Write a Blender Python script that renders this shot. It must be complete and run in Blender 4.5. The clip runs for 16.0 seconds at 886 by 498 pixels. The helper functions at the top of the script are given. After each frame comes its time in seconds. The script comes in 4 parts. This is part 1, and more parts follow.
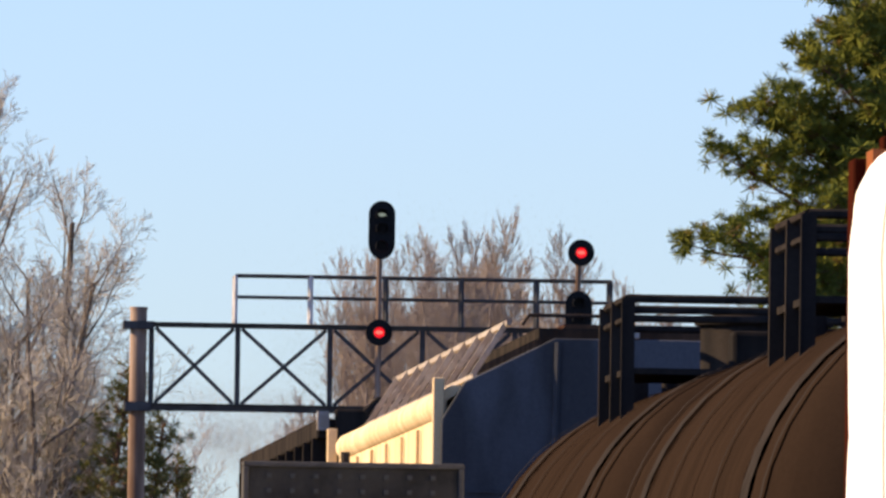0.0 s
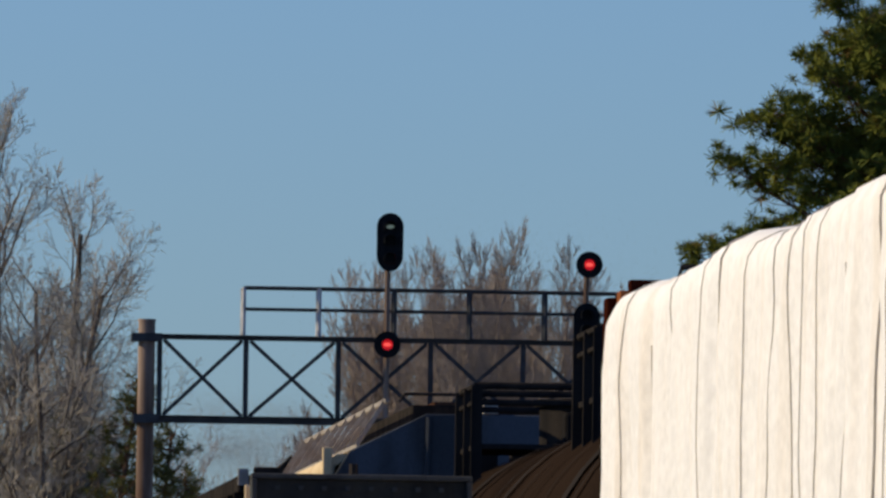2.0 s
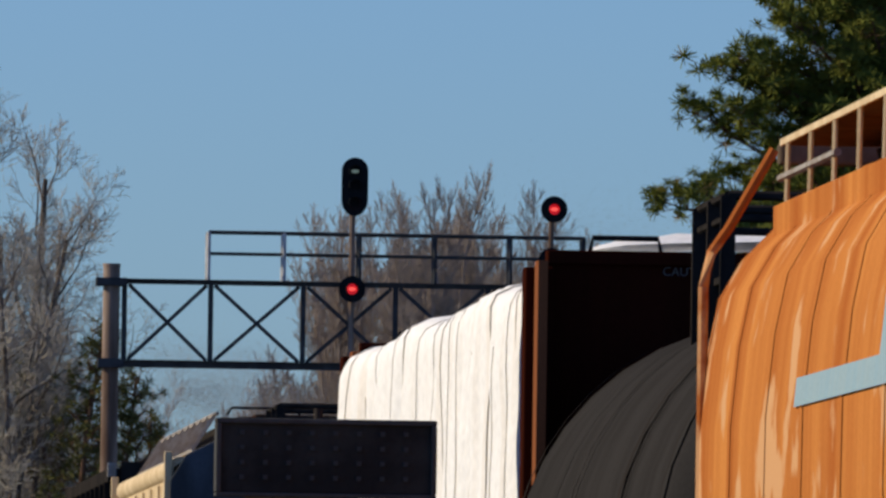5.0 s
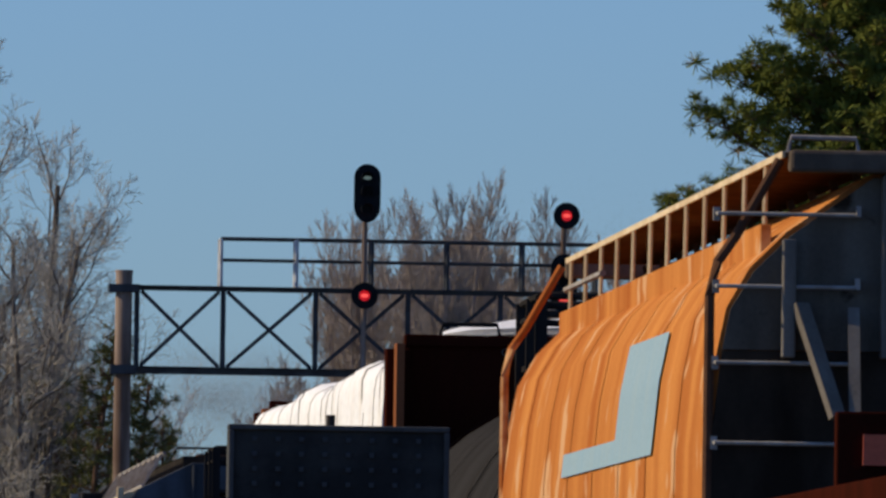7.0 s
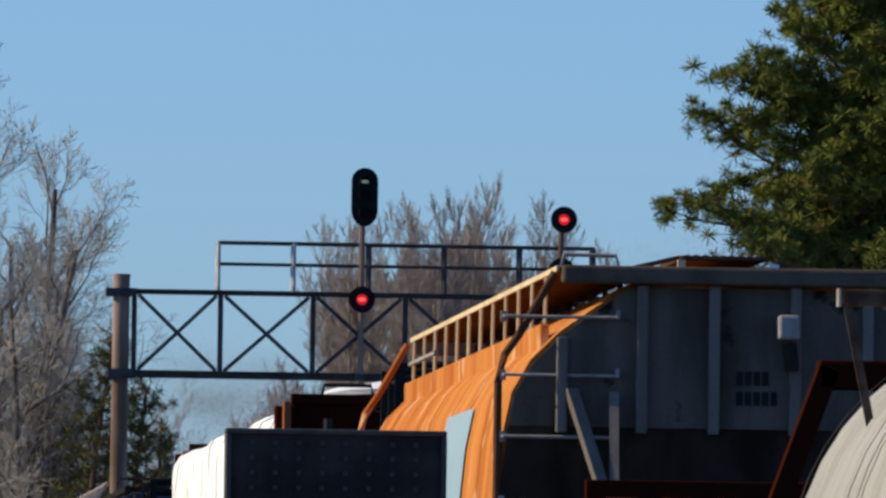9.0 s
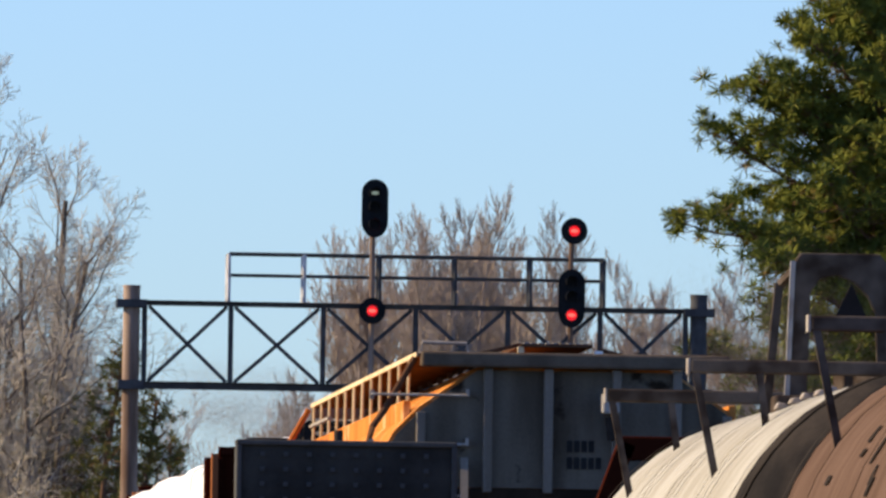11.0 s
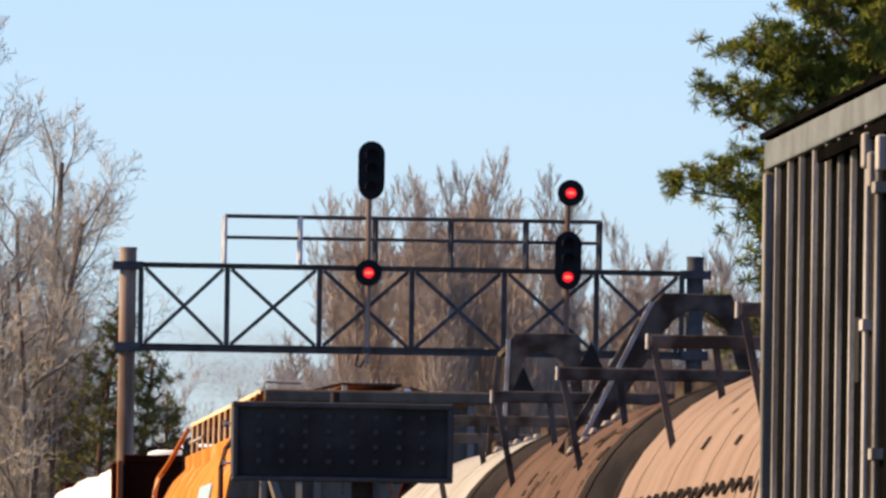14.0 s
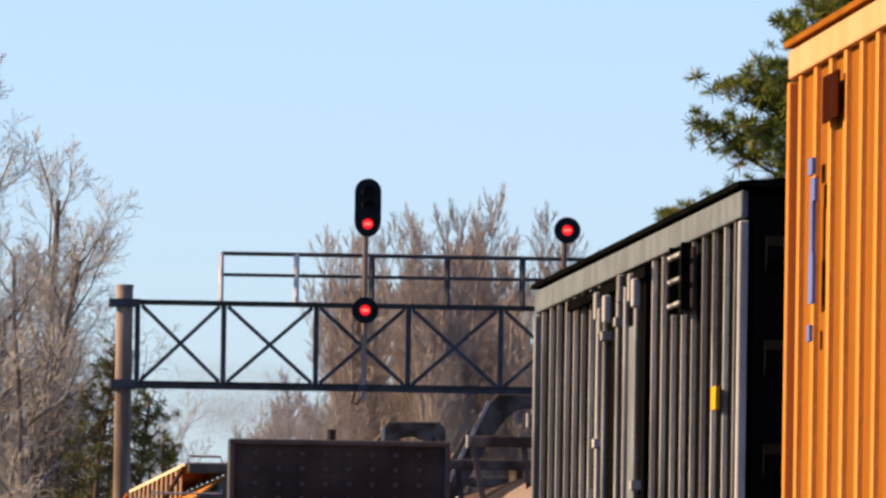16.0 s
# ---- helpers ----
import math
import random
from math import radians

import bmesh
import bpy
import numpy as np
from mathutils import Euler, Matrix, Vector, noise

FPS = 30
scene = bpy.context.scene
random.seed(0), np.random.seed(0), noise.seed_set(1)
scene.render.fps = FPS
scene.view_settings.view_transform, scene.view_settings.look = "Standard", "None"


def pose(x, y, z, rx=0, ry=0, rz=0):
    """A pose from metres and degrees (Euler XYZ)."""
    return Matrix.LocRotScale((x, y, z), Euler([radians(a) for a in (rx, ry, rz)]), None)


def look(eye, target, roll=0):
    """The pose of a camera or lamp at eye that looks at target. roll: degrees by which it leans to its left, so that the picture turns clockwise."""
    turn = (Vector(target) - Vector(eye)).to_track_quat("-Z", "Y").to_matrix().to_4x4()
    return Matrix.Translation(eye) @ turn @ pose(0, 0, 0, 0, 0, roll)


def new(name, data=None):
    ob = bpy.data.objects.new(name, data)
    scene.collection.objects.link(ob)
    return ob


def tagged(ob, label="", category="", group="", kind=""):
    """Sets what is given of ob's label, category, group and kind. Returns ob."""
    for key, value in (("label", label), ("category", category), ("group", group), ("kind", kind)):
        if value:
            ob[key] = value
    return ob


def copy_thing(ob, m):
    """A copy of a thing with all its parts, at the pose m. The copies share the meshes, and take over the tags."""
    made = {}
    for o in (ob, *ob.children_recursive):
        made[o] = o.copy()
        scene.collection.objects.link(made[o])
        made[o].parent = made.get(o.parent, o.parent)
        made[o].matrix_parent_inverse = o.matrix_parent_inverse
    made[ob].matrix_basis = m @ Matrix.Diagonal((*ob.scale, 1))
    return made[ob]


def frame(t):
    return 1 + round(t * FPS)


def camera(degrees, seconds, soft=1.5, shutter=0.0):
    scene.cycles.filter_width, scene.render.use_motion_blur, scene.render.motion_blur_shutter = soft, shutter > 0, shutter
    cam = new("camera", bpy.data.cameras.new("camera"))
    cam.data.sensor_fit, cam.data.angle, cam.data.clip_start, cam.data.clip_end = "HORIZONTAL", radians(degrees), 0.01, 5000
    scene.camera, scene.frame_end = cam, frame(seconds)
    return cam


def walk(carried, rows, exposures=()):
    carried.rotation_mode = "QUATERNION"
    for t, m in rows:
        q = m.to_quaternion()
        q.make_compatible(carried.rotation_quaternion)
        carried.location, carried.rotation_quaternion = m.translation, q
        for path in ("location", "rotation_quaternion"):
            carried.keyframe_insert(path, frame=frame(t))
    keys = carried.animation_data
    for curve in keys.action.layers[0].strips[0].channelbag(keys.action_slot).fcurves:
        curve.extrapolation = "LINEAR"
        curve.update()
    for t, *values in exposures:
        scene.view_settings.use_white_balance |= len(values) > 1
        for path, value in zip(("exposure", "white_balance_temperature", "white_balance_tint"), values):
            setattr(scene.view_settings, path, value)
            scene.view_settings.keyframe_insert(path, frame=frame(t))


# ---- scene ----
EYE = (0, 0, 1.7)
cam = camera(3.854, 16.0, soft=2.7)
# where the lens points: seconds, and the point of the bridge's plane in the middle of the view
AIM = [
    (0, 15.533, 12.005), (0.5, 15.265, 12.040), (1, 15.141, 12.102), (1.5, 15.105, 12.230),
    (2, 15.367, 12.241), (2.5, 15.570, 12.473), (3, 15.635, 12.574), (3.5, 15.488, 12.423),
    (4, 15.632, 11.836), (4.5, 15.958, 11.269), (4.7, 16.079, 11.152), (6.8, 15.937, 11.275),
    (7, 15.831, 11.282), (7.5, 15.629, 11.441), (8, 15.777, 11.528), (8.5, 16.024, 11.480),
    (9, 15.881, 11.359), (9.2, 15.972, 11.284), (11.5, 15.610, 11.619), (12, 15.530, 11.542),
    (12.5, 15.323, 11.368), (13, 15.465, 11.040), (13.5, 15.700, 10.812), (14, 15.756, 10.830),
    (14.5, 16.009, 10.998), (15, 15.917, 11.257), (15.5, 15.950, 11.309), (16, 15.814, 11.569)]
# the clip's own exposure and white balance: seconds, stops, kelvin, tint
LIGHT = [(0, 0.66, 9200, 19), (0.5, 0.34, 8600, 17), (1.0, 0.06, 8100, 12), (1.5, -0.20, 7500, 9), (2.0, -0.46, 7450, 6), (2.5, -0.62, 7300, 6),
         (3.0, -0.58, 7300, 5), (3.5, -0.50, 7100, 6), (4.7, -0.42, 7000, 6), (7.0, -0.46, 7050, 7), (8.5, -0.19, 6850, 6), (9.2, -0.08, 6900, 6),
         (11.3, 0.58, 8450, 12), (12.5, 0.66, 8800, 14), (14.0, 0.68, 9050, 17), (16.0, 0.66, 8900, 18)]
walk(cam, [(t, look(EYE, (x, 259, z), 0.85)) for t, x, z in AIM], LIGHT)

# ---- light ----
SUN_TO = Vector((-0.85, 0.10, 0.50)).normalized()
world = bpy.data.worlds.new("sky")
scene.world = world
world.use_nodes = True
wn = world.node_tree
sky = wn.nodes.new("ShaderNodeTexSky")
sky.sky_type, sky.sun_disc = "NISHITA", False
sky.sun_elevation = math.asin(SUN_TO.z)
sky.sun_rotation = math.atan2(SUN_TO.x, SUN_TO.y)
sky.dust_density, sky.air_density, sky.ozone_density = 0.3, 1.0, 2.0
tint = wn.nodes.new("ShaderNodeMix")
tint.data_type, tint.blend_type = "RGBA", "MULTIPLY"
tint.inputs[0].default_value, tint.inputs[7].default_value = 1.0, (0.41, 0.64, 1.18, 1)
wn.links.new(sky.outputs[0], tint.inputs[6])
wn.links.new(tint.outputs[2], wn.nodes["Background"].inputs[0])
wn.nodes["Background"].inputs[1].default_value = 0.14
sun = new("sun", bpy.data.lights.new("sun", "SUN"))
sun.data.energy, sun.data.angle, sun.data.color = 5.3, radians(0.5), (1.0, 0.86, 0.66)
sun.matrix_world = look(SUN_TO * 50, (0, 0, 0))


# ---- materials ----
def material(name, colour, rough=0.6, metal=0.0, second=None, grain=6.0, streak=(1, 1, 1), bump=0.15, mix=0.5, fine=40.0,
             spots=None, vary=0.0, low=0.4, high=0.6, spec=0.0):
    """Two-scale procedural surface: stains of a second colour, fine grain, relief; streak stretches the stains (x, y, z)."""
    m = bpy.data.materials.new(name)
    m.use_nodes = True
    nt = m.node_tree
    n, link = nt.nodes, nt.links.new
    b = n["Principled BSDF"]
    b.inputs["Roughness"].default_value, b.inputs["Metallic"].default_value = rough, metal
    b.inputs["Specular IOR Level"].default_value = spec
    tc = n.new("ShaderNodeTexCoord")
    mp = n.new("ShaderNodeMapping")
    mp.inputs["Scale"].default_value = streak
    link(tc.outputs["Object"], mp.inputs[0])
    big = n.new("ShaderNodeTexNoise")
    big.inputs["Scale"].default_value, big.inputs["Detail"].default_value = grain, 6
    link(mp.outputs[0], big.inputs[0])
    small = n.new("ShaderNodeTexNoise")
    small.inputs["Scale"].default_value, small.inputs["Detail"].default_value = fine, 4
    link(tc.outputs["Object"], small.inputs[0])
    ramp = n.new("ShaderNodeMapRange")
    ramp.inputs[1].default_value, ramp.inputs[2].default_value = low, high
    ramp.inputs[4].default_value = mix
    link(big.outputs[0], ramp.inputs[0])
    c2 = second or tuple(c * 0.6 for c in colour)
    m1 = n.new("ShaderNodeMix")
    m1.data_type = "RGBA"
    m1.inputs[6].default_value, m1.inputs[7].default_value = (*colour, 1), (*c2, 1)
    link(ramp.outputs[0], m1.inputs[0])
    hsv = n.new("ShaderNodeHueSaturation")
    val = n.new("ShaderNodeMapRange")
    val.inputs[3].default_value, val.inputs[4].default_value = 0.82, 1.18
    link(small.outputs[0], val.inputs[0])
    if vary:
        info = n.new("ShaderNodeObjectInfo")
        rnd = n.new("ShaderNodeMapRange")
        rnd.inputs[3].default_value, rnd.inputs[4].default_value = 1 - vary, 1 + vary
        link(info.outputs["Random"], rnd.inputs[0])
        mul = n.new("ShaderNodeMath")
        mul.operation = "MULTIPLY"
        link(val.outputs[0], mul.inputs[0])
        link(rnd.outputs[0], mul.inputs[1])
        link(mul.outputs[0], hsv.inputs["Value"])
    else:
        link(val.outputs[0], hsv.inputs["Value"])
    link(m1.outputs[2], hsv.inputs["Color"])
    last = hsv.outputs[0]
    if spots:
        vo = n.new("ShaderNodeTexNoise")
        vo.inputs["Scale"].default_value, vo.inputs["Detail"].default_value = spots[1], 8
        link(tc.outputs["Object"], vo.inputs[0])
        r2 = n.new("ShaderNodeMapRange")
        r2.inputs[1].default_value, r2.inputs[2].default_value = spots[2], spots[2] + 0.06
        link(vo.outputs[0], r2.inputs[0])
        m2 = n.new("ShaderNodeMix")
        m2.data_type = "RGBA"
        m2.inputs[7].default_value = (*spots[0], 1)
        link(last, m2.inputs[6])
        link(r2.outputs[0], m2.inputs[0])
        last = m2.outputs[2]
    link(last, b.inputs["Base Color"])
    bp = n.new("ShaderNodeBump")
    bp.inputs["Strength"].default_value, bp.inputs["Distance"].default_value = bump, 0.02
    link(small.outputs[0], bp.inputs["Height"])
    link(bp.outputs[0], b.inputs["Normal"])
    return m


def glowing(name, colour, strength):
    m = bpy.data.materials.new(name)
    m.use_nodes = True
    b = m.node_tree.nodes["Principled BSDF"]
    b.inputs["Base Color"].default_value = (*colour, 1)
    b.inputs["Emission Color"].default_value = (*colour, 1)
    b.inputs["Emission Strength"].default_value = strength
    b.inputs["Roughness"].default_value = 0.2
    return m


DOWN = (1, 1, 0.12)
M = dict(
    orange=material("orange_paint", (0.57, 0.225, 0.062), 0.5, second=(0.36, 0.10, 0.026), grain=1.1, streak=(1, 1.5, 0.10),
                    spots=((0.60, 0.33, 0.16), 1.6, 0.57), mix=0.85, low=0.36, high=0.64),
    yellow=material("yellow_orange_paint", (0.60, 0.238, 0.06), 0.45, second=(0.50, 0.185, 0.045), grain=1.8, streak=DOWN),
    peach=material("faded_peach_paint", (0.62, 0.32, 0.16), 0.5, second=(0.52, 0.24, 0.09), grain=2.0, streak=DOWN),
    # Body panels darker than the ribs: grime, plus painted shade between them.
    yellowshade=material("grimy_shaded_yellow_paint", (0.30, 0.100, 0.018), 0.6, second=(0.18, 0.055, 0.012), grain=2.0, streak=DOWN),
    blueletter=material("faded_blue_paint", (0.26, 0.38, 0.44), 0.6, second=(0.31, 0.40, 0.42), grain=9, streak=DOWN),
    cream=material("cream_paint", (0.70, 0.56, 0.36), 0.5, second=(0.45, 0.31, 0.17), grain=3, streak=DOWN),
    # White end paint set well below its own colour to paint its shade.
    white=material("shaded_soiled_white_paint", (0.150, 0.128, 0.100), 0.6, second=(0.060, 0.045, 0.032), grain=2.6, streak=(1, 1, 0.25), mix=0.9, low=0.42, high=0.66,
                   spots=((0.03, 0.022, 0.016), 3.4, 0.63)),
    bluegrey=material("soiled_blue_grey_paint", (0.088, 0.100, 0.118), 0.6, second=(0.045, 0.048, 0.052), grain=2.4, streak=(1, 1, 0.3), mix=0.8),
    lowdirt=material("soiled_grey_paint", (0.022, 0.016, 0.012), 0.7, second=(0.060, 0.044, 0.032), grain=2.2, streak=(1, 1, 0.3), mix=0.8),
    # Oxide red held very dark to paint the shade on the bulkheads.
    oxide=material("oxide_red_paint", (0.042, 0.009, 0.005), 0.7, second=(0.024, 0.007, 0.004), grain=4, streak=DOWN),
    rust=material("rusty_brown_steel", (0.12, 0.06, 0.036), 0.8, second=(0.06, 0.032, 0.022), grain=6),
    black=material("black_paint", (0.018, 0.017, 0.017), 0.5, second=(0.05, 0.042, 0.036), grain=4, streak=DOWN),
    tankgrey=material("dark_grey_tank_paint", (0.034, 0.032, 0.031), 0.5, second=(0.022, 0.0205, 0.0195), grain=2, streak=DOWN),
    tankbrown=material("dusty_brown_tank_paint", (0.024, 0.0155, 0.011), 0.6, second=(0.014, 0.0095, 0.007), grain=2.4, streak=DOWN),
    tankcream=material("dirty_cream_tank_paint", (0.34, 0.335, 0.30), 0.6, second=(0.20, 0.185, 0.15), grain=2.0, streak=(1, 1, 0.2),
                       mix=0.5),
    tankrust=material("dusty_reddish_brown_tank_paint", (0.115, 0.075, 0.058), 0.7, second=(0.07, 0.044, 0.033), grain=2.2,
                      streak=(1, 1.6, 0.10), mix=0.6, spots=((0.07, 0.05, 0.045), 4.0, 0.70)),
    tanktan=material("dusty_tan_tank_paint", (0.24, 0.175, 0.138), 0.65, second=(0.16, 0.112, 0.085), grain=2.4, streak=(1, 1, 0.1)),
    # Brighter than the oxide red: the flange's sunlit side is in the colour.
    flange=material("sunlit_rust_flange", (0.24, 0.085, 0.038), 0.7, second=(0.2, 0.07, 0.03), grain=3, streak=DOWN),
    redpanel=material("sunlit_red_panel", (0.78, 0.17, 0.09), 0.6, second=(0.60, 0.12, 0.07), grain=4),
    band=material("dark_tank_band", (0.03, 0.026, 0.024), 0.6, grain=5),
    steel=material("weathered_grey_steel", (0.045, 0.038, 0.034), 0.6, second=(0.024, 0.018, 0.015), grain=7),
    archsteel=material("weathered_grey_brown_steel", (0.105, 0.085, 0.070), 0.6, second=(0.035, 0.024, 0.018), grain=5, mix=0.9),
    beamgrime=material("grimy_brown_beam_paint", (0.14, 0.108, 0.08), 0.7, second=(0.06, 0.042, 0.03), grain=5),
    ribpale=material("dusty_pale_rib_paint", (0.22, 0.195, 0.165), 0.6, second=(0.10, 0.077, 0.056), grain=4, streak=DOWN),
    palesteel=material("chipped_lit_pale_steel", (0.36, 0.34, 0.31), 0.6, second=(0.2, 0.14, 0.1), grain=7),
    # Panels painted near black as rib shade, ribs pale as their sunlit faces.
    boxdark=material("dark_green_grey_shade_paint", (0.0030, 0.0032, 0.0030), 0.5, second=(0.007, 0.0062, 0.0055), grain=3, streak=DOWN, mix=0.7),
    ribgrey=material("sunlit_grey_rib_paint", (0.40, 0.38, 0.345), 0.5, second=(0.13, 0.12, 0.105), grain=3.5, streak=(1, 1, 0.2), mix=0.85, vary=0.2),
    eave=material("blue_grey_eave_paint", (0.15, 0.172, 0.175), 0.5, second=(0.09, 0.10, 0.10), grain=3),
    tarp=material("white_tarpaulin", (0.83, 0.825, 0.81), 0.55, second=(0.74, 0.67, 0.58), grain=1.5, streak=(1, 1.6, 0.15), mix=0.55,
                  low=0.48, high=0.68, bump=0.25, fine=14),
    strap=material("grey_strap", (0.56, 0.51, 0.44), 0.8, grain=5),
    blue_shade_mark=material("blue_shade_and_marking", (0.12, 0.17, 0.36), 0.6, grain=2),
    galv=material("galvanised_bridge_steel", (0.075, 0.078, 0.082), 0.6, second=(0.05, 0.05, 0.052), grain=3, mix=0.8),
    rail_galv=material("sunlit_galvanised_rail", (0.62, 0.62, 0.61), 0.5, second=(0.2, 0.2, 0.2), grain=3),
    post=material("rust_streaked_post_steel", (0.33, 0.25, 0.20), 0.6, second=(0.10, 0.06, 0.042), grain=2, streak=DOWN, mix=0.9),
    signal=material("matt_black_signal_paint", (0.012, 0.014, 0.016), 0.65, grain=8, spec=0.1),
    casebox=material("charcoal_sheet_metal", (0.050, 0.051, 0.048), 0.6, second=(0.020, 0.020, 0.020), grain=3, mix=0.7),
    caseedge=material("worn_grey_metal_edge", (0.085, 0.086, 0.084), 0.5, second=(0.05, 0.05, 0.05), grain=9),
    rivet=material("pale_rivet_metal", (0.07, 0.075, 0.078), 0.5),
    bark=material("grey_brown_bark", (0.17, 0.138, 0.112), 0.9, second=(0.07, 0.054, 0.043), grain=3, streak=DOWN, bump=0.5),
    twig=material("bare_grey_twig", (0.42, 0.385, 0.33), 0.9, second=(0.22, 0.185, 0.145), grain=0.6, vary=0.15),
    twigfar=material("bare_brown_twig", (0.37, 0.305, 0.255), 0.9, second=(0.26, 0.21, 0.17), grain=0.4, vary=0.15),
    twigpale=material("haze_pale_twig", (0.52, 0.475, 0.435), 0.9, second=(0.42, 0.38, 0.35), grain=0.3, vary=0.12),
    pinebark=material("pine_bark", (0.17, 0.10, 0.065), 0.9, second=(0.09, 0.055, 0.04), grain=4, bump=0.6),
    needle=material("pine_needles", (0.185, 0.195, 0.040), 0.6, second=(0.085, 0.112, 0.028), grain=1.3, mix=0.9, vary=0.1,
                    spots=((0.24, 0.15, 0.05), 1.5, 0.62)),
    needledark=material("dark_cedar_foliage", (0.19, 0.175, 0.06), 0.7, second=(0.09, 0.095, 0.035), grain=1.5, mix=0.9),
    grass=material("dry_winter_grass", (0.10, 0.085, 0.045), 0.95, second=(0.055, 0.06, 0.026), grain=0.15, fine=9, bump=0.6),
    ballast=material("grey_ballast", (0.21, 0.20, 0.19), 0.9, second=(0.13, 0.12, 0.11), grain=2, fine=22, bump=1.0),
    tie=material("weathered_tie_wood", (0.11, 0.085, 0.065), 0.9, grain=6, vary=0.2),
    railsteel=material("rail_steel", (0.16, 0.10, 0.07), 0.5, metal=0.5, second=(0.1, 0.06, 0.04), grain=6),
    marking=material("dull_black_marking", (0.03, 0.03, 0.03), 0.6),
    chalk=material("faded_white_marking", (0.13, 0.125, 0.12), 0.7),
    soot=material("brown_soot", (0.20, 0.165, 0.14), 0.9, grain=0.5),
    palesmoke=material("pale_smoke", (0.42, 0.41, 0.40), 0.9, second=(0.34, 0.33, 0.32), grain=0.5),
    amber=material("amber_placard", (0.70, 0.33, 0.03), 0.5),
    red=glowing("red_signal_lens", (1.0, 0.008, 0.022), 0.50),
    redhot=glowing("red_signal_lamp", (1.0, 0.09, 0.08), 1.5),
    pale=glowing("dim_green_lens", (0.30, 0.42, 0.38), 0.35),
)


# ---- mesh builder ----
class G:
    """Collects vertices and faces of one mesh."""

    def __init__(self):
        self.v, self.f = [], []

    def box(self, x0, x1, y0, y1, z0, z1):
        k = len(self.v)
        self.v += [(x, y, z) for z in (z0, z1) for y in (y0, y1) for x in (x0, x1)]
        self.f += [tuple(k + i for i in q) for q in ((0, 2, 3, 1), (4, 5, 7, 6), (0, 1, 5, 4), (2, 6, 7, 3), (0, 4, 6, 2), (1, 3, 7, 5))]
        return self

    def rings(self, rings, closed=True, caps=True):
        k, n = len(self.v), len(rings[0])
        for r in rings:
            self.v += [tuple(p) for p in r]
        for i in range(len(rings) - 1):
            for j in range(n if closed else n - 1):
                a, b = k + i * n + j, k + i * n + (j + 1) % n
                self.f.append((a, b, b + n, a + n))
        if caps:
            self.f.append(tuple(k + j for j in reversed(range(n))))
            self.f.append(tuple(k + (len(rings) - 1) * n + j for j in range(n)))
        return self

    def tube(self, pts, r, n=6, r2=None, flat=1.0):
        pts = [Vector(p) for p in pts]
        rings, count = [], len(pts)
        for i, p in enumerate(pts):
            d = (pts[min(i + 1, count - 1)] - pts[max(i - 1, 0)]).normalized()
            up = Vector((0, 0, 1)) if abs(d.z) < 0.95 else Vector((0, 1, 0))
            a = d.cross(up).normalized()
            b = a.cross(d)
            rr = r if r2 is None else r + (r2 - r) * i / max(1, count - 1)
            off = math.pi / n
            rings.append([p + rr * (math.cos(off + 2 * math.pi * j / n) * a + flat * math.sin(off + 2 * math.pi * j / n) * b) for j in range(n)])
        return self.rings(rings)

    def bar(self, a, b, w, h=None):
        """A square or flat bar from a to b."""
        return self.tube([a, b], w * 0.7071, 4, flat=(h or w) / w)

    def sweep(self, profile, y0, y1, steps=1, caps=True):
        """A closed profile of (x, z), swept along y."""
        rings = [[(x, y0 + (y1 - y0) * i / steps, z) for x, z in profile] for i in range(steps + 1)]
        return self.rings(rings, True, caps)

    def plate(self, profile, y, thick):
        return self.sweep(profile, y - thick / 2, y + thick / 2)

    def mesh(self, name, mat, smooth=False):
        me = bpy.data.meshes.new(name)
        me.from_pydata(self.v, [], self.f)
        bm = bmesh.new()
        bm.from_mesh(me)
        if len(bm.faces) < 20000:
            bmesh.ops.recalc_face_normals(bm, faces=bm.faces)
        bm.to_mesh(me)
        bm.free()
        me.materials.append(mat)
        if smooth:
            me.polygons.foreach_set("use_smooth", [True] * len(me.polygons))
        return me


def part(name, g, mat, parent, label="", smooth=False, bevel=0.0, at=None, crease=0.7):
    ob = new(name, g.mesh(name, mat, smooth))
    ob.parent = parent
    if at:
        ob.location = at
    if bevel:
        b = ob.modifiers.new("edge", "BEVEL")
        b.width, b.segments, b.limit_method = bevel, 2, "ANGLE"
    if smooth:
        ob.data.set_sharp_from_angle(angle=crease)
    if label:
        tagged(ob, label)
    return ob


def root(name, label, category, group="", kind="", at=(0, 0, 0)):
    ob = new(name)
    ob.location = at
    return tagged(ob, label, category, group, kind)


def solid(name, g, mat, label, category="", kind="", group="", smooth=False, bevel=0.0):
    ob = part(name, g, mat, None, "", smooth, bevel)
    return tagged(ob, label, category, group, kind)


# ---- ground and track ----
TRACK_X, RAIL_Z, BEND_AT, BEND_R = 7.2, 0.30, 178.0, 520.0


def track(s, side=0.0):
    """A point of the track's centre line and its heading, at s metres along it; side: metres to the right."""
    if s <= BEND_AT:
        return TRACK_X + side, s, 0.0
    a = min((s - BEND_AT) / BEND_R, 0.35)
    rest = max(0.0, s - BEND_AT - 0.35 * BEND_R)
    x = TRACK_X + BEND_R * (1 - math.cos(a)) + rest * math.sin(a)
    y = BEND_AT + BEND_R * math.sin(a) + rest * math.cos(a)
    return x + side * math.cos(a), y - side * math.sin(a), -a


